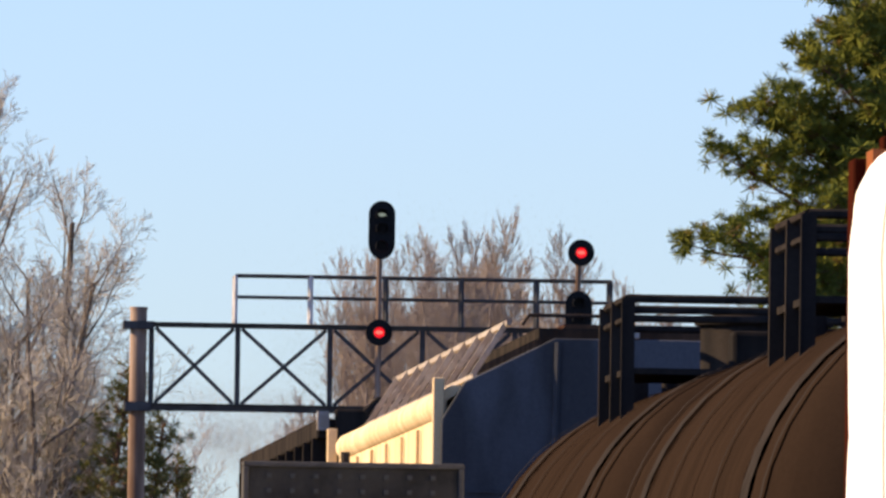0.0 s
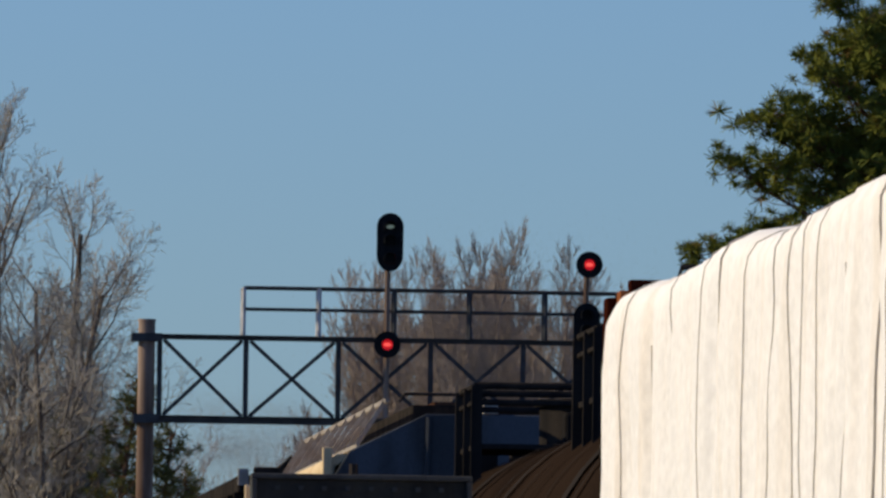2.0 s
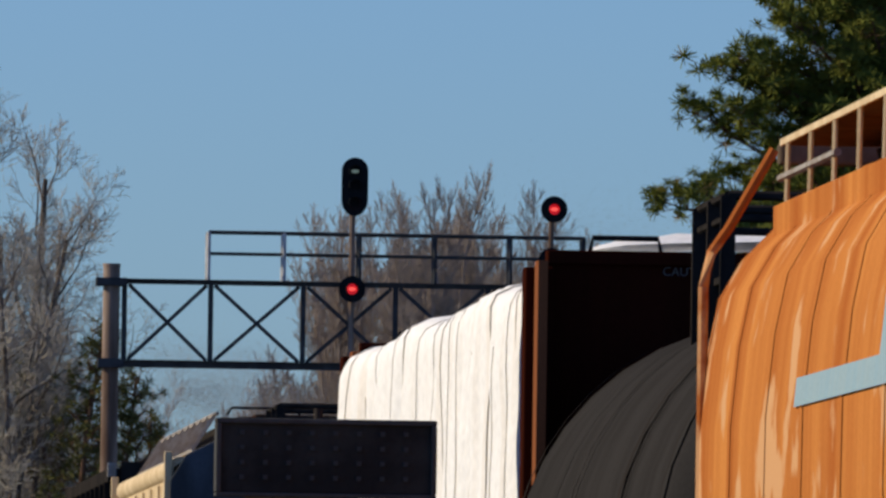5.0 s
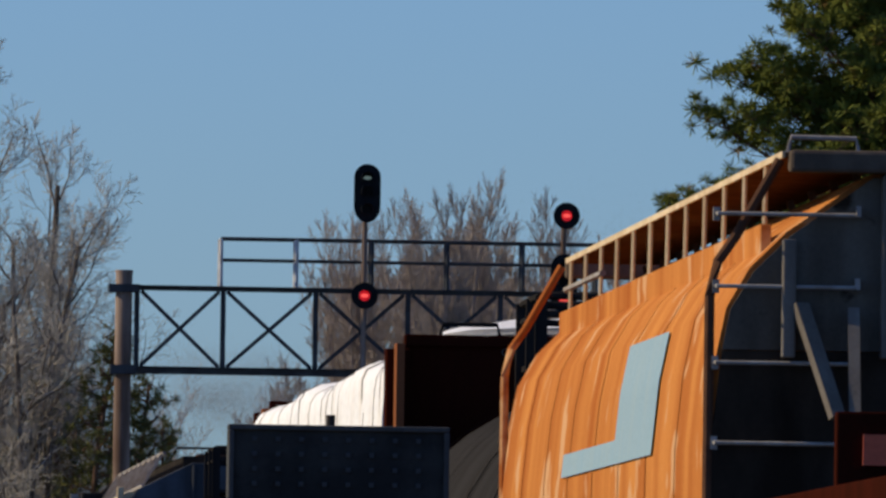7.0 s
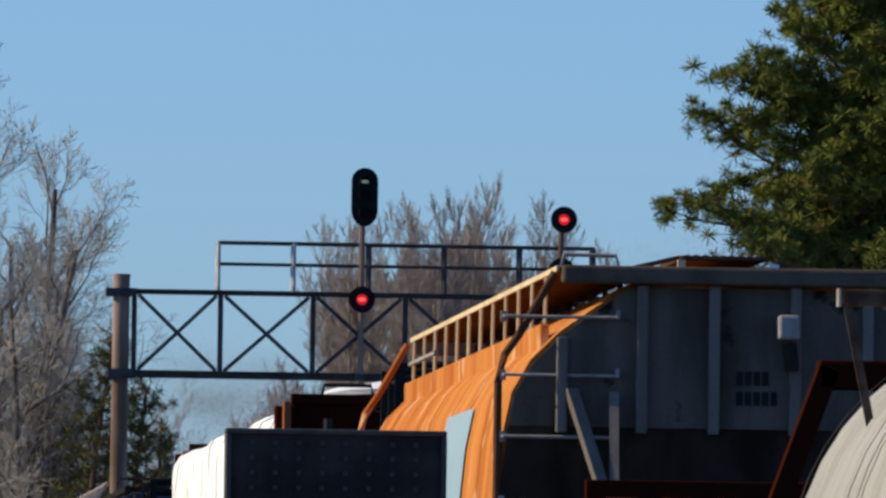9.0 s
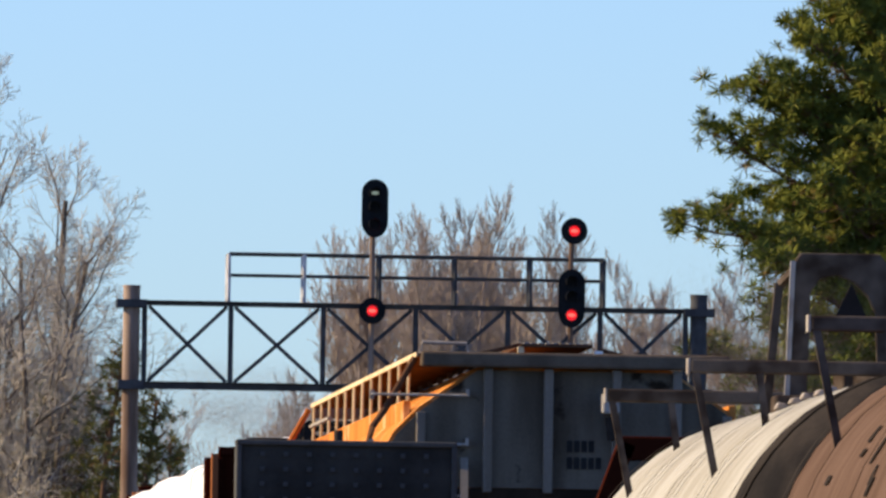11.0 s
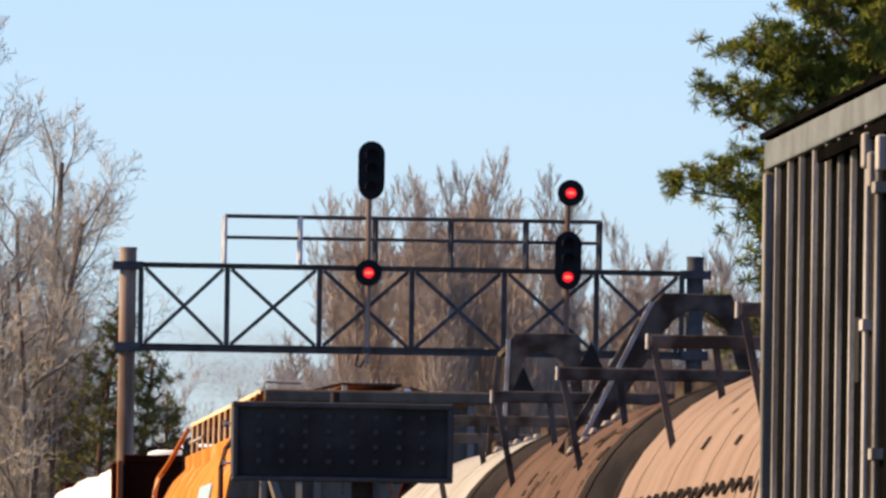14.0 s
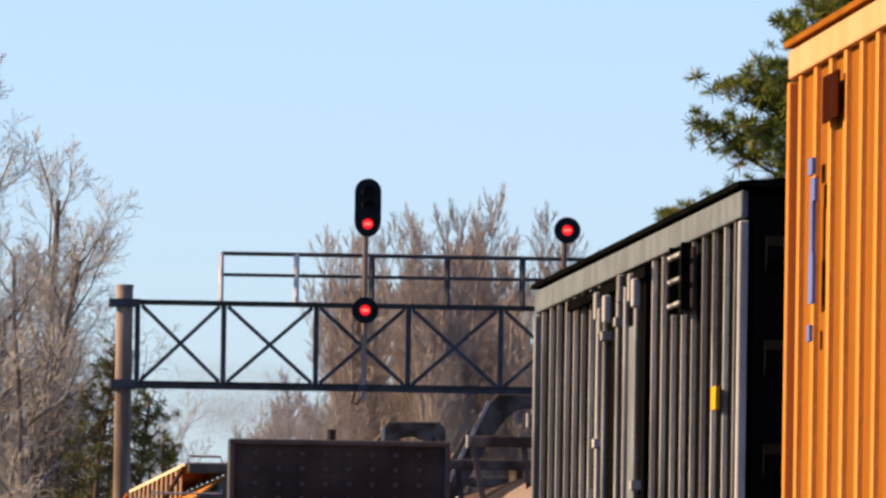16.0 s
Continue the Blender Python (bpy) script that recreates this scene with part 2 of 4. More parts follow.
def build_ground():
    g = G()
    n = 48
    radii = (6, 15, 30, 60, 110, 180, 300, 500, 900, 1600, 3000, 4600)
    g.v.append((0, 0, 0))
    for r in radii:
        for j in range(n):
            a = 2 * math.pi * j / n
            g.v.append((r * math.cos(a), r * math.sin(a), 0))
    for j in range(n):
        g.f.append((0, 1 + j, 1 + (j + 1) % n))
    for i in range(len(radii) - 1):
        for j in range(n):
            a, b = 1 + i * n + j, 1 + i * n + (j + 1) % n
            g.f.append((a, a + n, b + n, b))
    solid("ground", g, M["grass"], "flat ground of dry winter grass", "ground", "structure")


def along(profile, s0, s1, step, side):
    g, rings, s = G(), [], s0
    while s <= s1:
        x, y, h = track(s, 0)
        rings.append([(x + (px + side) * math.cos(h), y + (px + side) * math.sin(h), pz) for px, pz in profile])
        s += step
    return g.rings(rings)


def build_track():
    for side in (0.0, 4.2):
        solid("ballast_bed", along([(-2.6, -0.05), (-1.7, 0.1), (1.7, 0.1), (2.6, -0.05)], -110, 420, 10, side), M["ballast"],
              "bed of crushed grey ballast under the rails", "track bed", "structure")
        for r in (-0.75, 0.75):
            prof = [(r - 0.07, 0.13), (r - 0.07, 0.15), (r - 0.012, 0.165), (r - 0.012, 0.25), (r - 0.036, 0.262), (r - 0.036, 0.30),
                    (r + 0.036, 0.30), (r + 0.036, 0.262), (r + 0.012, 0.25), (r + 0.012, 0.165), (r + 0.07, 0.15), (r + 0.07, 0.13)]
            solid("rail", along(prof, -110, 420, 10, side), M["railsteel"], "worn brown steel rail on wooden ties", "rail", "structure")
        ties = G()
        for i in range(860):
            x, y, h = track(-108 + i * 0.61, 0)
            c, s_ = math.cos(h), math.sin(h)
            k = len(ties.v)
            ties.box(-1.3 + side, 1.3 + side, -0.11, 0.11, 0.02, 0.13)
            ties.v[k:] = [(x + px * c - py * s_, y + px * s_ + py * c, pz) for px, py, pz in ties.v[k:]]
        solid("track_ties", ties, M["tie"], "row of weathered wooden ties in ballast", "ties", "stuff")


build_ground()
build_track()


# ---- the signal bridge ----
BY = 259.0
TOP, LOW = 10.42, 8.80
LEFT, RIGHT = 9.55, 20.75


def ring(r, n=24, x=0.0, z=0.0):
    return [(x + r * math.cos(2 * math.pi * j / n), z + r * math.sin(2 * math.pi * j / n)) for j in range(n)]


def oval(w, h, n=12):
    pts = [(w * math.cos(math.pi * j / n), h - w + w * math.sin(math.pi * j / n)) for j in range(n + 1)]
    low = [(w * math.cos(math.pi + math.pi * j / n), -(h - w) - w * 1.25 * math.sin(math.pi * j / n)) for j in range(n + 1)]
    return pts + low


def signal_head(kind, x, z, lamps, lit, parent):
    """A black signal head: a backing plate, lenses under hoods. lamps: heights of its lenses; lit: their materials."""
    g = G()
    g.plate(ring(0.262) if kind == "round" else oval(0.262, 0.545), 0, 0.03)
    head = part("backing_plate", g, M["signal"], parent, "matt black round target plate" if kind == "round" else "matt black long oval target plate",
                at=(x, BY - 0.45, z))
    back = G().box(-0.13, 0.13, 0.02, 0.28, min(lamps) - 0.14, max(lamps) + 0.14)
    part("lamp_case", back, M["signal"], head, bevel=0.02)
    for lz, m in zip(lamps, lit):
        hood = G()
        n = 14
        prof = []
        for rr, back_ in ((0.125, False), (0.112, True)):
            arc = [(rr * math.cos(math.radians(-30 + 240 * j / n)), lz + rr * math.sin(math.radians(-30 + 240 * j / n))) for j in range(n + 1)]
            prof += arc[::-1] if back_ else arc
        hood.sweep(prof, -0.20, -0.014)
        part("hood", hood, M["signal"], head)
        lens = G()
        lens.plate(ring(0.105, 20, 0, lz), -0.03, 0.02)
        part("lens", lens, M["red"] if m == "red" else M["signal"], head)
        if m:
            hot = G()
            hot.plate([(1.35 * x, lz + 0.62 * z) for x, z in ring(0.058, 14)], -0.044, 0.008)
            part("lamp_core", hot, M["redhot" if m == "red" else m], head, "bright core of the lens")
    return head


def build_bridge():
    br = root("signal_bridge", "galvanised steel truss signal bridge on rust-streaked posts", "signal bridge")
    # Right post takes the dark truss grey to paint the pine's shade.
    for x, m in ((LEFT, "post"), (RIGHT, "galv")):
        g = G().tube([(x, BY, 0), (x, BY, 10.72)], 0.168, 14)
        g.tube([(x, BY, 10.70), (x, BY, 10.76)], 0.178, 14)
        p = part("post", g, M[m], br, "rust-streaked round steel post" if m == "post" else "round steel post, dark grey for pine shade", smooth=True)
        part("footing", G().box(x - 0.5, x + 0.5, BY - 0.5, BY + 0.5, -0.1, 0.25), M["ballast"], p, "concrete footing", bevel=0.02)
        part("bracket", G().box(x - 0.30, x + 0.30, BY - 0.22, BY + 0.22, TOP - 0.10, TOP + 0.06), M["galv"], p)
        part("bracket", G().box(x - 0.26, x + 0.26, BY - 0.22, BY + 0.22, LOW - 0.09, LOW + 0.09), M["galv"], p)
    for z, h in ((TOP, 0.10), (LOW, 0.15)):
        g = G().box(LEFT + 0.19, RIGHT - 0.19, BY - 0.06, BY + 0.06, z - h / 2, z + h / 2)
        g.box(LEFT + 0.19, RIGHT - 0.19, BY - 0.13, BY - 0.06, z + h / 2 - 0.025, z + h / 2)
        part("chord", g, M["galv"], br)
    xs = [LEFT + 0.26] + [LEFT + 1.96 + 1.823 * i for i in range(5)] + [RIGHT - 0.26]
    for x in xs:
        part("upright", G().box(x - 0.05, x + 0.05, BY - 0.05, BY + 0.05, LOW + 0.07, TOP - 0.05), M["galv"], br)
    for a, b in zip(xs, xs[1:]):
        part("brace", G().bar((a + 0.08, BY - 0.02, TOP - 0.06), (b - 0.08, BY - 0.02, LOW + 0.08), 0.035, 0.075), M["galv"], br)
        part("brace", G().bar((a + 0.08, BY + 0.02, LOW + 0.08), (b - 0.08, BY + 0.02, TOP - 0.06), 0.035, 0.075), M["galv"], br)
    walkway = G().box(11.45, 18.9, BY + 0.07, BY + 0.75, TOP - 0.02, TOP + 0.02)
    part("walkway", walkway, M["galv"], br, "grating walkway on the truss")
    x0, x1 = 11.46, 18.87
    for y in (BY + 0.08, BY + 0.74):
        rails = part("handrail", G().tube([(x0, y, 11.425), (x1, y, 11.425)], 0.03, 8).tube([(x0, y, 11.005), (x1, y, 11.005)], 0.024, 8),
                     M["galv"], br)
        for x in (x0, x0 + 1.49, x0 + 2.98, x0 + 4.47, x0 + 5.96, x1):
            # The left stanchions are painted near white for the sun on them.
            part("stanchion", G().tube([(x, y, TOP), (x, y, 11.42)], 0.042, 8), M["rail_galv"] if x < 13.5 else M["galv"], rails, smooth=True)
    for x in (x0, x1):
        part("end_rail", G().tube([(x, BY + 0.08, 11.40), (x, BY + 0.74, 11.40)], 0.028, 8), M["galv"], br)
    for x, zt, zb in ((14.27, 12.4, 8.55), (18.20, 12.1, 8.45)):
        mast = part("mast", G().tube([(x, BY - 0.22, zb), (x, BY - 0.22, zt)], 0.055, 10), M["post"], br, "slim pipe mast", smooth=True)
        for z in (TOP, LOW):
            part("clamp", G().box(x - 0.09, x + 0.09, BY - 0.29, BY - 0.05, z - 0.06, z + 0.06), M["galv"], mast)
        part("cable_loop", G().tube([(x - 0.02, BY - 0.2, zb + 0.1), (x - 0.12, BY - 0.2, zb - 0.08), (x - 0.22, BY - 0.15, zb - 0.05), (x - 0.16, BY - 0.1, zb + 0.15)],
                                    0.018, 6), M["signal"], mast)
    top = signal_head("oval", 14.295, 12.37, (0.27, 0.0, -0.35), ("pale", "", "red"), br)
    signal_head("round", 14.27, 10.32, (0.0,), ("red",), br)
    signal_head("round", 18.235, 11.96, (0.0,), ("red",), br)
    signal_head("oval", 18.20, 10.66, (0.30, 0.0, -0.36), ("", "", "red"), br)
    # Added shutters stand in for switching: each hides its lamp while off.
    shut = {}
    for key, z, label in (("red", -0.35, "added black shutter hiding the lower lens"), ("pale", 0.27, "added black shutter hiding the upper lens")):
        g = G()
        g.plate(ring(0.109, 18), 0, 0.022)
        shut[key] = part("shutter", g, M["signal"], top, label)
        shut[key].location = (0, -0.062, z)
    return shut


SHUTTERS = build_bridge()


# ---- freight cars: x to the right, y ahead, z up from the rail's top ----
def arc_profile(r, zc, n=40):
    return [(r * math.cos(2 * math.pi * j / n), zc + r * math.sin(2 * math.pi * j / n)) for j in range(n)]


def running_gear(car, length):
    for y in (-length / 2 + 2.2, length / 2 - 2.2):
        g = G()
        for x in (-1.0, 1.0):
            g.box(x - 0.09, x + 0.09, y - 1.15, y + 1.15, 0.45, 0.75)
            g.box(x - 0.1, x + 0.1, y - 0.4, y + 0.4, 0.30, 0.50)
        g.box(-1.0, 1.0, y - 0.2, y + 0.2, 0.50, 0.78)
        truck = part("truck", g, M["black"], car, "cast steel wheel truck")
        for dy in (-0.86, 0.86):
            for x in (-0.76, 0.76):
                w = G()
                w.tube([(x - 0.065, y + dy, 0.42), (x + 0.065, y + dy, 0.42)], 0.42, 18)
                part("wheel", w, M["railsteel"], truck)
    for s in (-1, 1):
        e = s * length / 2
        part("coupler", G().box(-0.13, 0.13, min(e - s * 0.3, e + s * 0.45), max(e - s * 0.3, e + s * 0.45), 0.70, 0.98), M["black"], car, bevel=0.03)


def ladder(parent, x0, x1, y, zs, mat, name="grab_iron", r=0.014):
    for z in zs:
        g = G().tube([(x0, y + 0.08, z), (x0, y, z), (x1, y, z), (x1, y + 0.08, z)], r, 6)
        g.box(x0 - 0.018, x0 + 0.018, y + 0.05, y + 0.09, z - 0.035, z + 0.035)
        g.box(x1 - 0.012, x1 + 0.012, y - 0.02, y + 0.09, z - 0.01, z + 0.05)
        part(name, g, mat, parent)


def hopper_orange():
    L = 16.3
    car = root("covered_hopper", "faded orange covered hopper car with grey ends and roof walkway", "hopper car", "freight cars")
    side = [(-0.45, 4.41), (-0.76, 4.37), (-1.20, 4.06), (-1.39, 3.87), (-1.51, 3.66), (-1.57, 3.36), (-1.61, 2.95), (-1.615, 2.5), (-1.59, 2.1), (-1.5, 1.6), (-1.1, 1.05)]
    prof = side + [(-x, z) for x, z in reversed(side)]
    g = G()
    g.sweep(prof, -L / 2 + 0.01, L / 2, 1)
    body = part("body", g, M["orange"], car, "rounded orange side sheets with chalky rust streaks", smooth=True)
    # side sheet seams
    for i in range(1, 8):
        y = -L / 2 + L * i / 8
        s = G()
        inner = side[2:10]
        rings = [[(x - 0.012, yy, z) for x, z in inner] for yy in (y - 0.03, y + 0.03)]
        s.rings(rings, closed=False, caps=False)
        part("seam", s, M["orange"], body, smooth=True)
    # eave angle, running board above the eave with stanchions
    for s in (-1, 1):
        g = G().box(min(s * 1.24, s * 1.30), max(s * 1.24, s * 1.30), -L / 2 + 0.45, L / 2 - 0.8, 3.94, 4.12)
        part("eave_angle", g, M["orange"], body, bevel=0.01)
    walk_ = part("running_board", G().box(-1.22, -0.62, -L / 2 - 0.1, L / 2 - 0.4, 4.45, 4.475),
                 M["rust"], car, "rusty running board with a pale edge")
    part("edge_strip", G().box(-1.236, -1.221, -L / 2 - 0.1, L / 2 - 0.4, 4.448, 4.482), M["cream"], walk_, "narrow pale edge")
    for i in range(12):
        y = -L / 2 + 1.0 + i * 1.32
        part("stanchion", G().tube([(-1.23, y, 4.08), (-1.225, y, 4.455)], 0.015, 6), M["cream"], walk_)
        part("bracket", G().bar((-0.65, y, 4.08), (-0.75, y, 4.43), 0.04), M["rust"], walk_)
    for i in range(22):
        y = -L / 2 + 0.2 + i * 0.72
        part("roof_cleat", G().box(-0.95, -0.68, y, y + 0.28, 4.10, 4.16), M["cream"], walk_)
    part("far_rail", G().tube([(-1.23, L / 2 - 0.4, 4.28), (-1.23, L / 2 - 3.6, 4.28)], 0.022, 6), M["palesteel"], walk_)
    # stiles that bend up onto the running board at the far and near corners
    for y, m in ((L / 2 - 0.12, "orange"), (-L / 2 - 0.02, "rust")):
        part("corner_stile", G().tube([(-1.60, y, 1.3), (-1.60, y, 3.72), (-1.56, y, 3.90), (-1.47, y, 4.03), (-1.24, y, 4.44)], 0.028, 8), M[m], car,
             "bent corner stile", smooth=True)
    # roof hatches
    for i in range(4):
        y = -L / 2 + 2.4 + i * 3.8
        h = part("roof_hatch", G().box(-0.45, 0.45, y - 0.9, y + 0.9, 4.08, 4.34), M["rust"], car, bevel=0.05)
        part("latch", G().box(-0.55, -0.45, y - 0.1, y + 0.1, 4.2, 4.36), M["palesteel"], h)
    # near and far ends: ribbed grey sheets under a top beam, sloped lower part in grime
    for s in (-1, 1):
        y = s * (L / 2 + 0.02)
        a, b = min(y, y + s * 0.05), max(y, y + s * 0.05)
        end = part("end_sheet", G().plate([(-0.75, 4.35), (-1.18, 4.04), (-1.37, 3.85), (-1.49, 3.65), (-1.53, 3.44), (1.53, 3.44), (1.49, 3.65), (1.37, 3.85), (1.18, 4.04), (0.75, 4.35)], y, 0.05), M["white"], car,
                   "dirty end sheet, pale grey darkened for shade")
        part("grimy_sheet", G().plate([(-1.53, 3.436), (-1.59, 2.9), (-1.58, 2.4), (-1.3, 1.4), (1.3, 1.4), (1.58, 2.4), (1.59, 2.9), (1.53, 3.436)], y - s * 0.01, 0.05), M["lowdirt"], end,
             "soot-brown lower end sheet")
        part("end_beam", G().box(-1.20, 1.2, min(y, y + s * 0.16), max(y, y + s * 0.16), 4.37, 4.487), M["beamgrime"], end, "grimy end beam under the roof", bevel=0.02)
        for x in (-1.19, -0.67, -0.20, 0.33, 0.80, 1.19):
            part("rib", G().box(x - 0.036, x + 0.036, min(y, y + s * 0.10), max(y, y + s * 0.10), 3.40, 4.02 if abs(x) > 1 else 4.365), M["ribpale"], end, bevel=0.01)
        part("brace", G().bar((-1.13, y + s * 0.08, 3.68), (-0.95, y + s * 0.35, 3.08), 0.09, 0.04).bar((-0.85, y + s * 0.08, 3.66), (-0.86, y + s * 0.35, 3.08), 0.06, 0.04),
             M["ribpale"], end)
        part("end_platform", G().box(-1.5, 1.5, min(y, y + s * 0.5), max(y, y + s * 0.5), 1.05, 1.2), M["rust"], car)
    y = -L / 2 - 0.05
    box = part("brake_box", G().box(0.20, 0.34, y - 0.25, y - 0.05, 4.02, 4.18), M["palesteel"], car, "small pale valve box", bevel=0.02)
    part("pipe", G().tube([(0.28, y - 0.12, 4.0), (0.30, y - 0.12, 3.82)], 0.05, 8), M["steel"], box)
    deck = part("roof_deck", G().box(-0.43, 0.13, y - 0.1, y + 2.4, 4.535, 4.56).bar((-0.72, y, 4.48), (-0.43, y, 4.55), 0.05, 0.03), M["rust"], car, "rusty tread plate over the hatch")
    part("deck_bracket", G().box(-0.45, -0.40, y - 0.09, y - 0.05, 4.42, 4.535), M["cream"], deck)
    for i in range(9):
        part("tread_lug", G().box(-0.40 + i * 0.057, -0.37 + i * 0.057, y - 0.1, y + 0.4, 4.56, 4.568), M["palesteel"], deck)
    part("latch", G().box(0.15, 0.21, y - 0.1, y - 0.04, 4.47, 4.51), M["tarp"], car, "small bright white latch")
    part("roof_strut", G().bar((0.2, y, 4.52), (0.45, y, 4.46), 0.03).bar((0.45, y, 4.47), (1.2, y, 4.48), 0.03), M["rust"], car)
    ladder(car, -1.57, -0.83, -L / 2 - 0.10, (1.7, 2.1, 2.5, 2.95, 3.37, 3.77, 4.15), M["palesteel"], r=0.011)
    part("top_grab", G().tube([(-1.20, -L / 2, 4.47), (-1.18, -L / 2, 4.56), (-0.84, -L / 2, 4.555), (-0.82, -L / 2, 4.47)], 0.014, 6), M["palesteel"], car)
    # reporting marks as plain bars, and the large faded letter on the side
    for r, n in ((3.77, 4), (3.64, 5)):
        for i in range(n):
            part("marking_bar", G().box(-0.05 + i * 0.056, -0.008 + i * 0.056, -L / 2 - 0.052, -L / 2 - 0.047, r - 0.045, r + 0.045), M["marking"], car)
    def skin(t):
        z = t
        pts = sorted(side, key=lambda p: p[1])
        for (xa, za), (xb, zb) in zip(pts, pts[1:]):
            if za <= z <= zb:
                return xa + (xb - xa) * (z - za) / (zb - za)
        return -1.2
    g = G()
    def patch(y0, y1, z0, z1):
        rows = []
        for i in range(11):
            z = z0 + (z1 - z0) * i / 10
            rows.append([(skin(z) - 0.014, y0, z), (skin(z) - 0.014, y1, z)])
        g.rings(rows, closed=False, caps=False)
    patch(-4.6, -1.75, 2.96, 3.64)
    patch(-1.75, 2.4, 2.96, 3.10)
    part("letter", g, M["blueletter"], body, "large faded pale blue letter L painted on the side", smooth=True)
    running_gear(car, L + 1.0)
    return car


def hopper_cream():
    L = 14.6
    car = root("covered_hopper", "cream covered hopper car with rounded eaves and slatted roof walkway", "hopper car", "freight cars")
    prof = [(-0.75, 4.46), (-1.40, 4.14), (-1.56, 4.04), (-1.58, 1.6), (-1.2, 1.1), (1.2, 1.1), (1.58, 1.6), (1.56, 4.04), (1.40, 4.14), (0.75, 4.46)]
    body = part("body", G().sweep(prof, -L / 2 + 0.05, L / 2 - 0.05), M["cream"], car, "cream side sheets")
    for s in (-1, 1):
        part("eave_roll", G().tube([(s * 1.50, -L / 2 + 0.05, 4.03), (s * 1.50, L / 2 - 0.6, 4.03)], 0.12, 12), M["cream"], body, "rounded eave", smooth=True)
        y = s * (L / 2)
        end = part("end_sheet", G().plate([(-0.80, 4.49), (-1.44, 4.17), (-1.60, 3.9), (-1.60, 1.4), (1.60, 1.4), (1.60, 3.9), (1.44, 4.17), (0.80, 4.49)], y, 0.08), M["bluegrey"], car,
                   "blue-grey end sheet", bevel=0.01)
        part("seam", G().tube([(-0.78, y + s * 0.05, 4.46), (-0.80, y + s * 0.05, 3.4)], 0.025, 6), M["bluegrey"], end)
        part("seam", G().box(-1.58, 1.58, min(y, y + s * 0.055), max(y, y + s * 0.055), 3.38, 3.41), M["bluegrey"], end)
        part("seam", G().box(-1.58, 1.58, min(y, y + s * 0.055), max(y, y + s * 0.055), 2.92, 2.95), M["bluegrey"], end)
        part("corner_post", G().box(-1.66, -1.58, min(y, y - s * 0.10), max(y, y - s * 0.10), 1.3, 4.20), M["cream"], end, bevel=0.01)
    for i in range(7):
        y = -L / 2 + 1.0 + i * 2.05
        part("side_post", G().box(-1.60, -1.575, y - 0.04, y + 0.04, 1.6, 3.90), M["cream"], body)
    board = part("running_board", G().bar((-1.36, -L / 2 + 0.1, 4.22), (-1.36, L / 2 - 0.5, 4.22), 0.03).bar((-1.12, -L / 2 + 0.1, 4.60), (-1.12, L / 2 - 0.5, 4.60), 0.035),
                 M["palesteel"], car, "slatted steel roof walkway")
    for i in range(10):
        y = -L / 2 + 0.3 + i * 1.5
        part("slat", G().bar((-1.37, y, 4.22), (-1.13, y, 4.60), 0.04), M["palesteel"], board)
    for i in range(60):
        y = -L / 2 + 0.25 + i * 0.23
        part("roof_slat", G().box(-0.72, 1.0, y, y + 0.12, 4.57, 4.60), M["rust"], board)
    part("top_grab", G().tube([(-1.0, -L / 2 + 0.5, 4.60), (-0.95, -L / 2 + 0.5, 4.67), (-0.3, -L / 2 + 0.5, 4.67), (-0.25, -L / 2 + 0.5, 4.60)], 0.014, 6), M["steel"], board)
    part("latch", G().box(-0.32, -0.2, -L / 2 - 0.05, -L / 2 + 0.1, 4.50, 4.57), M["palesteel"], car)
    part("roof_support", G().box(-0.9, 0.9, -L / 2 + 0.2, L / 2 - 0.6, 4.44, 4.57), M["black"], car)
    part("end_platform", G().box(-1.5, 1.5, -L / 2 - 0.6, -L / 2 - 0.05, 1.05, 1.2), M["rust"], car)
    running_gear(car, L + 1.0)
    return car


def hopper_black():
    L = 14.5
    car = root("open_hopper", "black open-top hopper car with side posts", "hopper car", "freight cars")
    part("body", G().sweep([(-1.5, 4.26), (-1.5, 1.5), (-0.9, 1.0), (0.9, 1.0), (1.5, 1.5), (1.5, 4.26), (1.42, 4.26), (1.42, 1.6), (-1.42, 1.6), (-1.42, 4.26)], -L / 2, L / 2), M["black"], car)
    for s in (-1, 1):
        part("top_chord", G().box(min(s * 1.42, s * 1.6), max(s * 1.42, s * 1.6), -L / 2, L / 2, 4.19, 4.36), M["black"], car, bevel=0.02)
        part("end_wall", G().box(-1.45, 1.45, s * L / 2 - 0.05, s * L / 2 + 0.05, 1.6, 4.44), M["black"], car, bevel=0.02)
        for i in range(10):
            y = -L / 2 + 0.4 + i * 1.52
            part("side_post", G().box(min(s * 1.5, s * 1.62), max(s * 1.5, s * 1.62), y - 0.06, y + 0.06, 1.5, 4.2), M["black"], car)
    part("end_grab", G().tube([(-1.2, -L / 2 - 0.1, 4.42), (-1.1, -L / 2 - 0.1, 4.52), (-0.3, -L / 2 - 0.1, 4.52), (-0.2, -L / 2 - 0.1, 4.42)], 0.03, 6), M["black"], car)
    part("latch", G().box(-1.6, -1.5, -L / 2 - 0.08, -L / 2 + 0.02, 4.26, 4.42), M["palesteel"], car)
    running_gear(car, L + 1.0)
    return car


